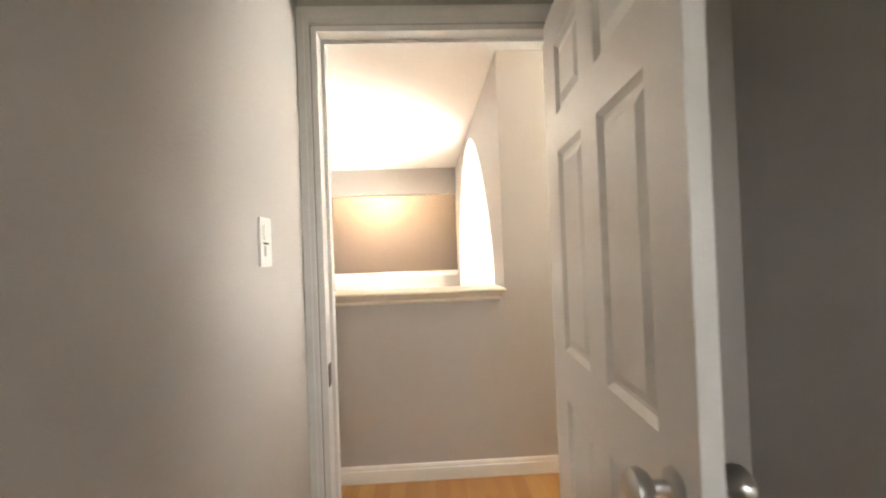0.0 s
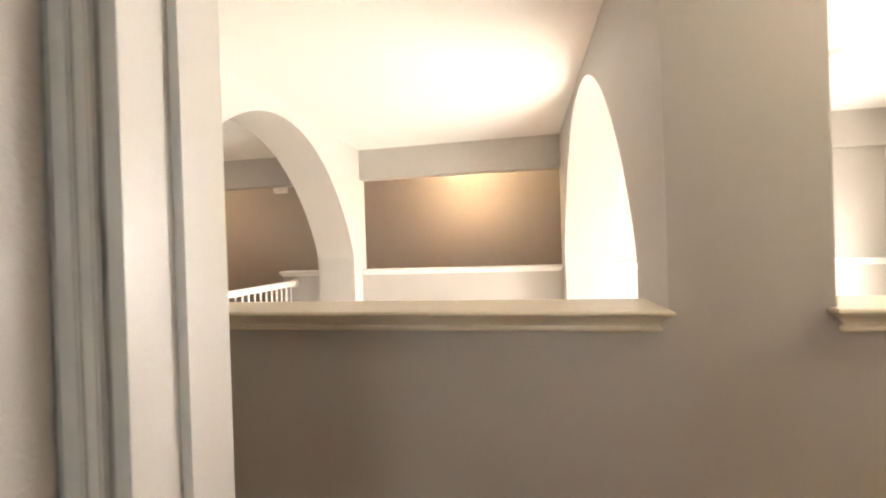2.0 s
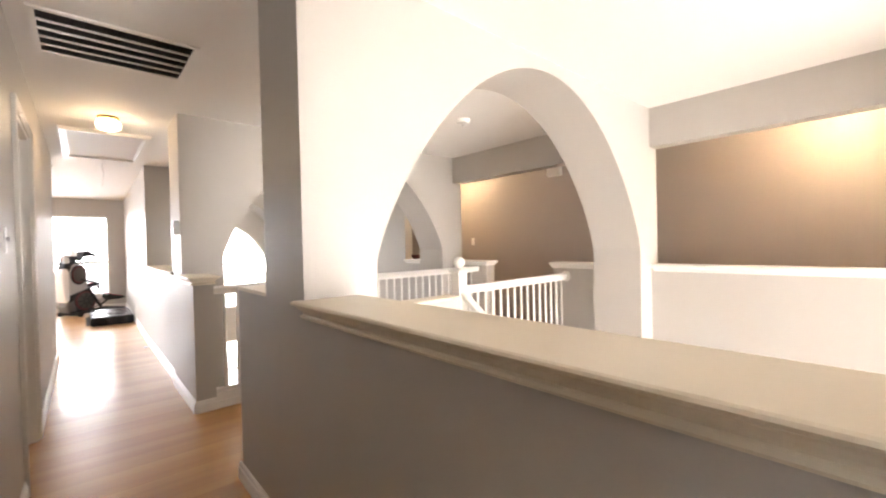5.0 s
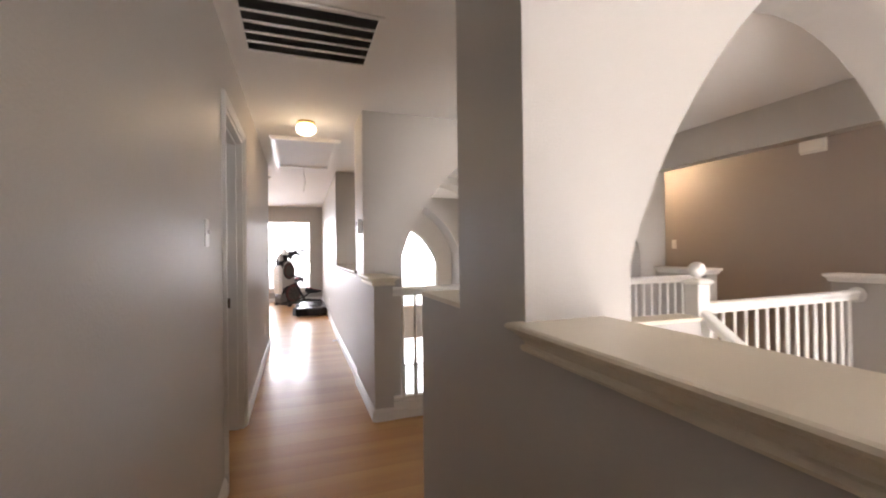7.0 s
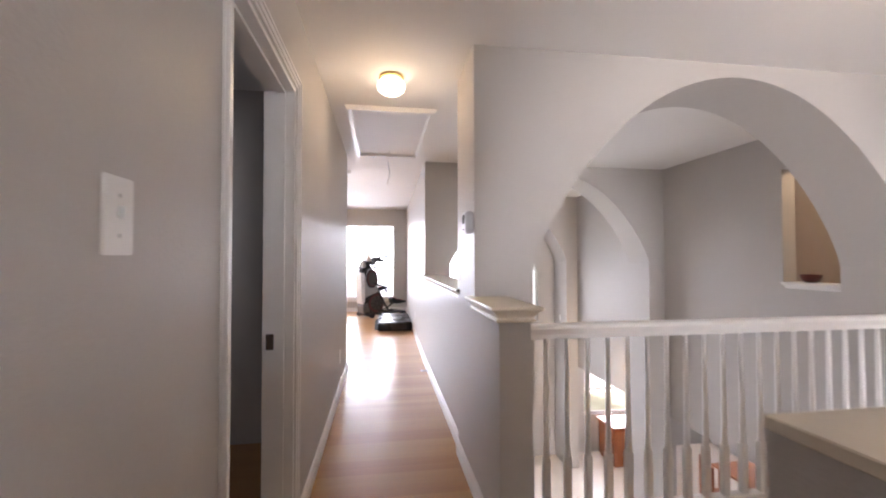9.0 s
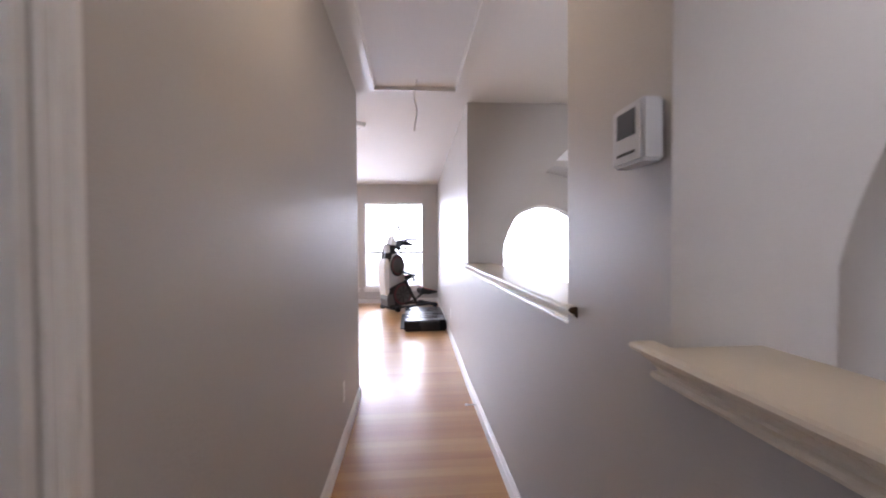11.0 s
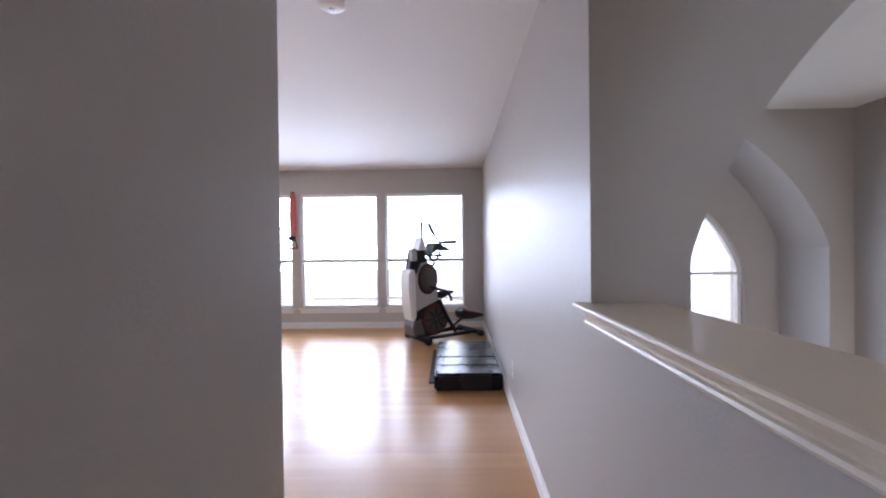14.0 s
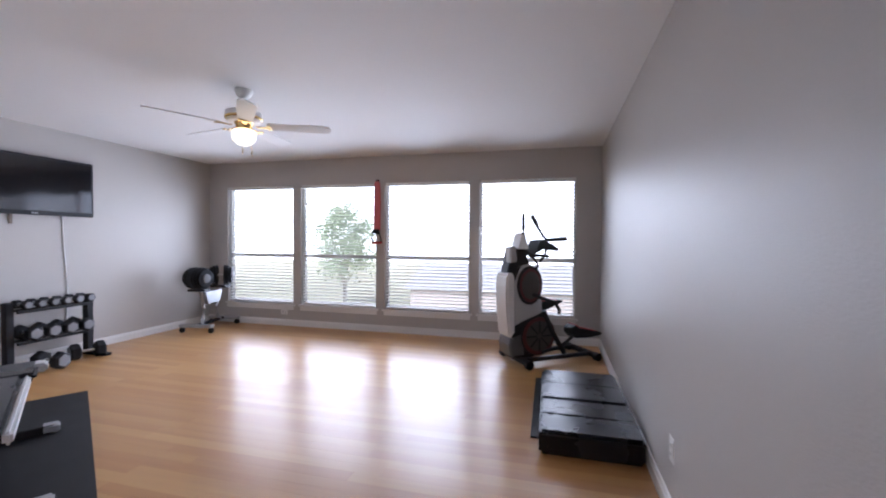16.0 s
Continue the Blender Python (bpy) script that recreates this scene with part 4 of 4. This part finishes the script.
        box(bm, -0.009, 0.009, 0.03, 0.155, 0.034, 0.040)
        bmesh.ops.transform(bm, matrix=m @ pose(0, 0, 0, 0, 0, 45 * k), verts=bm.verts)
        part("spoke", bm, BLACK, fan)
# handles
bm = bmesh.new()
pipe(bm, [(0.09, 0.06, 1.20), (0.10, 0.02, 1.27), (0.10, 0.015, 1.36), (0.10, 0.015, 1.57)], 0.014)
hnd = part("handle", bm, BLACK, cross, "ribbed black upright handle")
for k in range(7):
    bm = bmesh.new()
    lathe(bm, [(0.014, 0), (0.020, 0.006), (0.020, 0.016), (0.014, 0.022)], (0.10, 0.015, 1.395 + 0.024 * k), 10)
    part("grip_ring", bm, BLACK, hnd)
bm = bmesh.new()
pipe(bm, [(-0.02, 0.30, 1.06), (-0.02, 0.36, 1.13), (-0.02, 0.39, 1.22), (-0.02, 0.375, 1.30), (-0.02, 0.33, 1.345), (-0.02, 0.27, 1.43), (-0.02, 0.21, 1.52)], 0.014)
hnd = part("handle", bm, BLACK, cross, "bent black handlebar")
bm = bmesh.new()
rod(bm, (-0.02, 0.27, 1.43), (-0.02, 0.195, 1.555), 0.020, 0.024)
part("grip", bm, BLACK, hnd)
bm = bmesh.new()
rod(bm, (-0.02, 0.375, 1.295), (-0.02, 0.64, 1.305), 0.021, 0.023)
part("grip", bm, BLACK, hnd)
bm = bmesh.new()
pipe(bm, [(-0.1, 0.10, 1.20), (-0.1, 0.17, 1.17), (-0.1, 0.27, 1.10), (-0.1, 0.33, 1.02), (-0.05, 0.22, 0.90)], 0.018)
part("lever_arm", bm, BLACK, cross)
bm = bmesh.new()
pipe(bm, [(0.05, 0.04, 1.20), (0.05, 0.13, 1.13), (0.05, 0.26, 1.13), (0.05, 0.36, 1.12)], 0.018)
part("lever_arm", bm, BLACK, cross)
con = part("console", side_plate([(0.15, 1.14), (0.22, 1.29), (0.26, 1.30), (0.46, 1.21), (0.45, 1.18), (0.26, 1.20)], -0.11, 0.11), BLACK, cross, "tilted black display console", bevel=0.008)
part("display", side_plate([(0.27, 1.288), (0.275, 1.298), (0.42, 1.233), (0.415, 1.222)], -0.08, 0.08), SCREEN, con)
# pedals and cranks
for x, y0, z0, tilt in ((-0.14, 0.24, 0.585, 6), (0.16, 0.54, 0.36, -8)):
    m = pose(x, y0, z0, tilt, 0, 0)
    bm = side_plate([(0.0, -0.05), (-0.01, 0.01), (0.04, 0.045), (0.10, 0.02), (0.40, -0.005), (0.40, -0.03), (0.22, -0.075), (0.06, -0.09)], -0.07, 0.07)
    bmesh.ops.transform(bm, matrix=m, verts=bm.verts)
    ped = part("pedal", bm, BLACK, cross, "large black foot pedal", bevel=0.008)
    bm = side_plate([(0.04, 0.046), (0.10, 0.022), (0.33, 0.004), (0.33, 0.009), (0.10, 0.032), (0.045, 0.055)], -0.066, 0.066)
    bmesh.ops.transform(bm, matrix=m, verts=bm.verts)
    part("pedal_pad", bm, RED, ped, "red foot pad")
for pts in ([(-0.15, 0.09, 0.72), (-0.16, 0.24, 0.66), (-0.16, 0.38, 0.60), (-0.16, 0.42, 0.50), (-0.15, 0.56, 0.20)], [(0.16, 0.09, 0.74), (0.17, 0.22, 0.69), (0.17, 0.36, 0.65), (0.17, 0.42, 0.56), (0.16, 0.42, 0.52)]):
    bm = bmesh.new()
    pipe(bm, pts, 0.019)
    part("pedal_arm", bm, BLACK, cross)
bm = bmesh.new()
pipe(bm, [(0.15, 0.24, 0.56), (0.155, 0.33, 0.36), (0.15, 0.50, 0.10)], 0.026)
part("support_strut", bm, BLACK, cross)
bm = bmesh.new()
pipe(bm, [(0.15, 0.22, 0.13), (0.155, 0.45, 0.17), (0.16, 0.62, 0.28)], 0.018)
part("pedal_link", bm, BLACK, cross)
for x in (-0.15, 0.15):
    bm = boxes((x - 0.025, x + 0.025, 0.0, 0.87, 0.045, 0.085))
    part("base_rail", bm, BLACK, cross, bevel=0.005)
for y, w in ((0.0, 0.26), (0.86, 0.24)):
    bm = bmesh.new()
    rod(bm, (-w, y, 0.055), (w, y, 0.055), 0.032, sides=16)
    bar = part("stabilizer", bm, BLACK, cross)
    for x in (-w, w):
        bm = bmesh.new()
        rod(bm, (x - 0.025, y, 0.046), (x + 0.025, y, 0.046), 0.044, sides=16)
        part("end_cap", bm, BLACK, bar)

# resistance band between two windows
band = thing("resistance_band", "pink-red resistance band hanging with a black handle", "resistance band")
bm = bmesh.new()
prism(bm, [[(GX + 0.035, -0.925 + w, z) for w, z in ((-0.045, 1.42), (0.045, 1.42), (0.05, 1.8), (0.042, 2.06), (0.02, 2.10), (-0.02, 2.10), (-0.042, 2.06), (-0.05, 1.8))], [(GX + 0.018, -0.925 + w, z) for w, z in ((-0.045, 1.42), (0.045, 1.42), (0.05, 1.8), (0.042, 2.06), (0.02, 2.10), (-0.02, 2.10), (-0.042, 2.06), (-0.05, 1.8))]])
part("strap", bm, BAND, band, bevel=0.004)
part("hook", boxes((GX, GX + 0.04, -0.945, -0.905, 2.085, 2.115)), BRONZE, band, bevel=0.004)
part("buckle", boxes((GX + 0.005, GX + 0.05, -0.99, -0.89, 1.36, 1.43)), BLACK, band, bevel=0.01)
bm = bmesh.new()
pipe(bm, [(GX + 0.03, -0.99, 1.40), (GX + 0.03, -1.0, 1.30), (GX + 0.03, -0.985, 1.24)], 0.012)
pipe(bm, [(GX + 0.03, -0.90, 1.40), (GX + 0.03, -0.87, 1.30), (GX + 0.03, -0.86, 1.24)], 0.008)
part("webbing", bm, BLACK, band)
bm = bmesh.new()
rod(bm, (GX + 0.03, -0.99, 1.24), (GX + 0.03, -0.855, 1.245), 0.016)
part("handle", bm, RED, band)

# ceiling fan
FX, FY = -9.28, -0.925
cfan = thing("ceiling_fan", "white five-blade ceiling fan with brass trim and lit globe", "ceiling fan", at=pose(FX, FY, H))
bm = bmesh.new()
lathe(bm, [(0.066, 0), (0.068, -0.01), (0.05, -0.05), (0.030, -0.066), (0.013, -0.068)])
part("canopy", bm, PLATE, cfan, smooth=True)
bm = bmesh.new()
lathe(bm, [(0.012, -0.06), (0.012, -0.17)], sides=12)
part("down_rod", bm, PLATE, cfan)
bm = bmesh.new()
lathe(bm, [(0.03, -0.155), (0.10, -0.163), (0.130, -0.175), (0.134, -0.225), (0.112, -0.250)])
part("motor", bm, PLATE, cfan, smooth=True)
bm = bmesh.new()
lathe(bm, [(0.132, -0.212), (0.136, -0.216), (0.136, -0.228), (0.130, -0.233)])
part("brass_band", bm, BRASS, cfan, "polished brass band", smooth=True)
bm = bmesh.new()
lathe(bm, [(0.07, -0.252), (0.06, -0.28), (0.055, -0.305)])
part("light_kit", bm, BRASS, cfan, smooth=True)
bm = bmesh.new()
lathe(bm, [(0.055, -0.307), (0.080, -0.322), (0.086, -0.352), (0.080, -0.388), (0.046, -0.418), (0.012, -0.430)])
g = part("globe", bm, BULB, cfan, "lit opal glass globe", smooth=True)
g.visible_shadow = False
for k in range(5):
    turn = pose(0, 0, -0.285, 0, 0, -30 + 72 * k)
    bm = bmesh.new()
    box(bm, 0.09, 0.20, -0.016, 0.016, -0.004, 0.004)
    box(bm, 0.17, 0.20, -0.045, 0.045, -0.004, 0.004)
    bmesh.ops.transform(bm, matrix=turn @ pose(0, 0, 0, -8, 0, 0), verts=bm.verts)
    iron = part("blade_iron", bm, BRASS, cfan, bevel=0.002)
    bm = bmesh.new()
    outline = [(0.18, -0.052), (0.50, -0.064), (0.60, -0.062), (0.645, -0.045), (0.66, 0.0), (0.645, 0.045), (0.60, 0.062), (0.50, 0.064), (0.18, 0.052)]
    prism(bm, [[(x, y, z) for x, y in outline] for z in (0.004, 0.011)])
    bmesh.ops.transform(bm, matrix=turn @ pose(0, 0, 0, -12, 0, 0), verts=bm.verts)
    part("blade", bm, PLATE, cfan, "white fan blade")
for x in (-0.05, 0.05):
    bm = bmesh.new()
    rod(bm, (x, 0.03, -0.305), (x, 0.03, -0.47), 0.0015, sides=6)
    rod(bm, (x, 0.03, -0.47), (x, 0.03, -0.50), 0.006, 0.004, 8)
    part("pull_chain", bm, BRASS, cfan)

# television
tv = thing("television", "black flat television mounted on the gym wall", "television")
part("case", boxes((-10.13, -9.01, -3.735, -3.68, 1.515, 2.12)), BLACK, tv, bevel=0.008)
part("screen", boxes((-10.105, -9.035, -3.68, -3.678, 1.56, 2.098)), SCREEN, tv, "glossy dark screen")
part("logo_bar", boxes((-9.6, -9.54, -3.68, -3.678, 1.53, 1.54)), GREYP, tv)
part("wall_bracket", boxes((-9.75, -9.35, -3.75, -3.735, 1.6, 2.0)), BRONZE, tv)
part("bracket_strap", boxes((-9.42, -9.395, -3.75, -3.735, 1.42, 1.52)), BRONZE, tv)
bm = bmesh.new()
pipe(bm, [(-9.85, -3.742, 1.53), (-9.86, -3.742, 1.2), (-9.885, -3.742, 0.9), (-9.89, -3.742, 0.66), (-9.88, -3.742, 0.35)], 0.006, 8)
part("power_cable", bm, PLATE, tv, "white hanging cable")


def dumbbell(name, length, r, label, m, mat=None):
    """Hexagonal heads on a steel handle that lies along y."""
    ob = thing(name, label, "dumbbell", "hex dumbbells", at=m)
    hl = length * 0.3
    for s in (-1, 1):
        bm = bmesh.new()
        lathe(bm, [(r * 0.8, -hl / 2), (r, -hl / 2 + r * 0.18), (r, hl / 2 - r * 0.18), (r * 0.8, hl / 2)], sides=6, m=pose(0, s * (length - hl) / 2, 0, 90, 0, 0))
        part("head", bm, mat or BLACK, ob)
        bm = bmesh.new()
        lathe(bm, [(r * 0.72, 0), (r * 0.70, 0.003)], sides=6, m=pose(0, s * length / 2, 0, -90 * s, 0, 0))
        part("end_face", bm, HEX, ob, "grey end face")
    bm = bmesh.new()
    rod(bm, (0, -length / 2 + hl, 0), (0, length / 2 - hl, 0), 0.014)
    part("handle", bm, METAL, ob)
    return ob


rack = thing("dumbbell_rack", "black steel two-tier dumbbell rack along the wall", "dumbbell rack")
for x in (-9.97, -9.27):
    part("upright", boxes((x - 0.03, x + 0.03, -3.60, -3.52, 0.02, 0.66)), BLACK, rack, bevel=0.004)
    part("foot", boxes((x - 0.03, x + 0.03, -3.70, -3.26, 0.0, 0.03)), BLACK, rack, bevel=0.004)
for z in (0.60, 0.30):
    for y in (-3.62, -3.46):
        part("shelf_bar", boxes((-9.95, -9.29, y - 0.012, y + 0.012, z - 0.04, z - 0.015)), BLACK, rack)
for k in range(6):
    dumbbell("dumbbell", 0.20, 0.045 + 0.004 * (k > 3), "small hex dumbbell on the top tier of the rack", pose(-9.37 - 0.112 * k, -3.54, 0.60 + 0.035))
for k in range(4):
    dumbbell("dumbbell", 0.27, 0.072, "large hex dumbbell on the lower tier of the rack", pose(-9.41 - 0.155 * k, -3.54, 0.30 + 0.053, 0, 30, 0))
for x, y, a in ((-9.49, -3.36, 10), (-9.85, -3.40, 70)):
    dumbbell("dumbbell", 0.30, 0.088, "heavy black dumbbell lying on the floor by the rack", pose(x, y, 0.078, 0, 30, a))

# adjustable dumbbells on their stand
stand = thing("dumbbell_stand", "grey steel dumbbell stand on four castors", "dumbbell stand", at=pose(-11.42, -3.32, 0, 0, 0, 12))
for x in (-0.24, 0.24):
    bm = bmesh.new()
    pipe(bm, [(x * 0.9, 0.02, 0.08), (x * 0.72, 0.0, 0.16), (x * 0.62, 0.0, 0.32), (x * 0.78, 0.0, 0.50), (x * 0.95, 0.0, 0.56)], 0.026)
    part("upright", bm, GREYP, stand, smooth=True)
    part("leg", boxes((x * 1.35 - 0.035, x * 1.35 + 0.035, -0.22, 0.24, 0.075, 0.115)), GREYP, stand, bevel=0.006)
    for y in (-0.19, 0.21):
        bm = bmesh.new()
        rod(bm, (x * 1.35 - 0.014, y, 0.036), (x * 1.35 + 0.014, y, 0.036), 0.036, sides=14)
        w = part("castor", bm, BLACK, stand)
        part("fork", boxes((x * 1.35 - 0.02, x * 1.35 + 0.02, y - 0.012, y + 0.012, 0.036, 0.076)), BLACK, w)
    part("cradle", boxes((x * 1.05 - 0.07, x * 1.05 + 0.07, -0.12, 0.12, 0.56, 0.592)), BLACK, stand, bevel=0.006)
part("cross_bar", boxes((-0.30, 0.30, -0.02, 0.03, 0.078, 0.112)), BLACK, stand, bevel=0.005)
bm = bmesh.new()
prism(bm, [[(-0.20, y, 0.54), (0.20, y, 0.54), (0.14, y, 0.37), (-0.14, y, 0.37)] for y in (-0.03, 0.06)])
part("tray", bm, HEX, stand, "grey steel tray")
for n, x in enumerate((-0.27, 0.27)):
    ob = thing("adjustable_dumbbell", "round black adjustable dumbbell with stacked plates", "dumbbell", "adjustable dumbbells", at=pose(-11.42, -3.32, 0.74, 0, 0, 12) @ pose(x, 0, 0, 0, 0, 24 - 40 * n))
    bm = bmesh.new()
    rod(bm, (0, -0.15, 0), (0, 0.15, 0), 0.017)
    part("handle", bm, METAL, ob)
    for k in range(10):
        y = (-1 if k < 5 else 1) * (0.055 + 0.021 * (k % 5))
        bm = bmesh.new()
        r = 0.15 - (0.0, 0.022, 0.006, 0.03, 0.03)[k % 5]
        lathe(bm, [(r * 0.93, -0.011), (r, -0.007), (r, 0.007), (r * 0.93, 0.011)], sides=20, m=pose(0, y, 0, 90, 0, 0))
        part("plate", bm, IRON, ob)
    for y in (-0.155, 0.155):
        bm = bmesh.new()
        lathe(bm, [(0.06, -0.006), (0.06, 0.006), (0.04, 0.010)], sides=16, m=pose(0, y, 0, -90 if y > 0 else 90, 0, 0))
        part("dial", bm, DARK, ob, "selector dial")

# floor mat and weight bench
ang = math.degrees(math.atan2(0.833, 0.554))
fm = thing("floor_mat", "flat black rubber floor mat under the bench", "exercise mat", at=pose(-9.12, -2.34, 0, 0, 0, ang))
part("sheet", boxes((0, 2.0, -1.2, 0.0, 0.002, 0.010)), BLACK, fm, bevel=0.002)
bench = thing("weight_bench", "black padded adjustable weight bench with grey trim", "weight bench", at=pose(-8.32, -1.63, 0, 0, 0, ang))
part("seat_pad", boxes((0.0, 0.98, -0.30, -0.03, 0.41, 0.47)), VINYL, bench, bevel=0.02)
part("side_trim", boxes((0.0, 0.98, -0.035, 0.0, 0.405, 0.462)), SILVER, bench, "pale grey plastic side trim", bevel=0.012)
part("back_pad", boxes((-0.42, -0.06, -0.36, 0.02, 0.40, 0.455)), VINYL, bench, bevel=0.02)
part("pad_end", boxes((-0.43, -0.30, -0.05, 0.06, 0.395, 0.45)), SILVER, bench, "pale grey corner cap", bevel=0.012)
part("spine", boxes((-0.35, 0.90, -0.20, -0.13, 0.30, 0.38)), BLACK, bench, bevel=0.005)
for x in (-0.22, 0.82):
    part("leg", boxes((x - 0.03, x + 0.03, -0.20, -0.13, 0.05, 0.31)), BLACK, bench)
    f = part("foot_bar", boxes((x - 0.03, x + 0.03, -0.42, 0.09, 0.012, 0.062)), BLACK, bench, bevel=0.004)
    part("foot_cap", boxes((x - 0.035, x + 0.035, 0.03, 0.12, 0.011, 0.068)), GREYP, f, "grey-blue plastic foot cap", bevel=0.01)

# ---- things by the openings and in the rooms below ----
door_stop = thing("door_stopper", "small spring door stopper on the baseboard", "door stopper")
bm = bmesh.new()
rod(bm, (-6.35, YN + 0.004, 0.05), (-6.35, YN - 0.06, 0.05), 0.006)
part("spring", bm, METAL, door_stop)
bm = bmesh.new()
rod(bm, (-6.35, YN - 0.06, 0.05), (-6.35, YN - 0.075, 0.05), 0.009)
part("tip", bm, PLATE, door_stop)
basket = thing("bowl", "dark red bowl on the far half wall", "bowl")
bm = bmesh.new()
lathe(bm, [(0.03, 0.0), (0.055, 0.01), (0.075, 0.04), (0.078, 0.07), (0.070, 0.066), (0.05, 0.02), (0.025, 0.012)], (-5.02, NW + 0.07, 1.046), 20)
part("body", bm, MAROON, basket, smooth=True)

desk = thing("desk", "cherry wood desk with a pale top in the lower room", "desk")
part("carcass", boxes((-9.72, -9.15, 5.75, 6.95, LOW + 0.06, LOW + 0.72)), CHERRY, desk, bevel=0.006)
part("top", boxes((-9.75, -9.12, 5.72, 6.98, LOW + 0.72, LOW + 0.755)), CHERRY, desk, bevel=0.005)
part("plinth", boxes((-9.70, -9.18, 5.78, 6.92, LOW, LOW + 0.06)), CHERRY, desk)
for k in range(3):
    dr = part("drawer", boxes((-9.15, -9.135, 5.79 + 0.39 * k, 6.14 + 0.39 * k, LOW + 0.12, LOW + 0.66)), CHERRY, desk, bevel=0.004)
    part("handle", boxes((-9.135, -9.12, 5.93 + 0.39 * k, 6.0 + 0.39 * k, LOW + 0.5, LOW + 0.52)), BRASS, dr)
pad = thing("desk_pad", "pale blue-grey glass pad on the desk", "desk pad")
part("sheet", boxes((-9.65, -9.2, 5.85, 6.5, LOW + 0.756, LOW + 0.766)), SILVER, pad, bevel=0.003)


def chair(m):
    ob = thing("chair", "cherry wood chair with a slatted back", "chair", "chairs in the lower room", at=m)
    part("seat", boxes((-0.21, 0.21, -0.21, 0.21, 0.43, 0.465)), CHERRY, ob, bevel=0.008)
    for x in (-0.19, 0.19):
        part("leg", boxes((x - 0.02, x + 0.02, -0.21, -0.17, 0, 0.43)), CHERRY, ob)
        part("back_leg", boxes((x - 0.02, x + 0.02, 0.17, 0.21, 0, 0.95)), CHERRY, ob)
    for x in (-0.1, 0.0, 0.1):
        part("back_slat", boxes((x - 0.018, x + 0.018, 0.18, 0.195, 0.5, 0.88)), CHERRY, ob)
    part("top_rail", boxes((-0.21, 0.21, 0.17, 0.205, 0.86, 0.95)), CHERRY, ob, bevel=0.006)
    return ob


c1 = chair(pose(-8.75, 6.1, LOW, 0, 0, -70))
copy_thing(c1, pose(-7.35, 6.35, LOW, 0, 0, 160))
copy_thing(c1, pose(-6.55, 6.30, LOW, 0, 0, 175))
table = thing("dining_table", "cherry wood table in the room below", "table")
part("top", boxes((-7.7, -6.1, 6.5, 7.4, LOW + 0.72, LOW + 0.755)), CHERRY, table, bevel=0.006)
for x in (-7.6, -6.2):
    for y in (6.6, 7.3):
        part("leg", boxes((x - 0.035, x + 0.035, y - 0.035, y + 0.035, LOW, LOW + 0.72)), CHERRY, table)
sofa = thing("sofa", "dark low sofa in the room below", "sofa")
part("base", boxes((-6.2, -4.7, 5.4, 6.1, LOW + 0.08, LOW + 0.42)), BRONZE, sofa, bevel=0.04)
part("back", boxes((-6.2, -4.7, 6.0, 6.2, LOW + 0.4, LOW + 0.8)), BRONZE, sofa, bevel=0.05)
for x in (-6.28, -4.78):
    part("armrest", boxes((x, x + 0.16, 5.4, 6.15, LOW + 0.08, LOW + 0.6)), BRONZE, sofa, bevel=0.04)
sconce = thing("wall_lamp", "lit wall lamp with a pale glass shade below", "wall lamp")
bm = bmesh.new()
lathe(bm, [(0.03, -0.10), (0.07, -0.05), (0.095, 0.04), (0.088, 0.05), (0.06, -0.03)], (-7.43, 5.03, -0.75), 20)
s = part("shade", bm, BULB, sconce, smooth=True)
s.visible_shadow = False
part("back_plate", boxes((C0 - 0.02, C0, 4.99, 5.07, -0.93, -0.75)), BRASS, sconce)
bm = bmesh.new()
pipe(bm, [(C0 - 0.01, 5.03, -0.88), (C0 - 0.06, 5.03, -0.91), (-7.43, 5.03, -0.84)], 0.008)
part("arm", bm, BRASS, sconce)

# ---- floor planks ----


def plank_mesh(w, length):
    """A board from the origin along +y, top at z 0, with eased edges."""
    bm = bmesh.new()
    e, g, t = 0.0003, 0.00005, 0.017
    lo = [bm.verts.new(p) for p in ((g, g, -t), (w - g, g, -t), (w - g, length - g, -t), (g, length - g, -t))]
    md = [bm.verts.new(p) for p in ((g, g, -e), (w - g, g, -e), (w - g, length - g, -e), (g, length - g, -e))]
    hi = [bm.verts.new(p) for p in ((g + e, g + e, 0), (w - g - e, g + e, 0), (w - g - e, length - g - e, 0), (g + e, length - g - e, 0))]
    for a, b in ((lo, md), (md, hi)):
        for k in range(4):
            bm.faces.new((a[k - 1], a[k], b[k], b[k - 1]))
    bm.faces.new(hi), bm.faces.new(lo[::-1])
    bmesh.ops.recalc_face_normals(bm, faces=bm.faces)
    me = bpy.data.meshes.new("plank")
    bm.to_mesh(me)
    bm.free()
    me.materials.append(OAK)
    return me


MESH = {}
rnd = random.Random(11)


def plank(parent, x, y, w, length):
    key = (round(w, 4), round(length, 3))
    if key not in MESH:
        MESH[key] = plank_mesh(w, length)
    ob = new("plank", MESH[key])
    ob.parent = parent
    ob.location = (x, y, rnd.uniform(-0.00015, 0.0))


gym_floor, hall_floor = bpy.data.objects["floor_gym"], bpy.data.objects["floor_hall"]
n = 62
w = (-6.69 - GX) / n
for i in range(n):
    cut = [1.2, 1.4, 1.5, 1.65]
    rnd.shuffle(cut)
    y = GY
    for length in cut:
        plank(gym_floor, GX + i * w, y, w, length)
        y += length
n = 104
w = (1.9 + 6.72) / n
for i in range(n):
    x = -6.69 + i * w
    if -3.68 < x < -2.30:
        for y, length in ((0.88, 1.3), (2.18, 1.6), (3.78, 1.32)) if i % 2 else ((0.88, 1.6), (2.48, 1.3), (3.78, 1.32)):
            plank(hall_floor, x, y, w, length)
    else:
        plank(hall_floor, x, 0.88, w, 1.06)
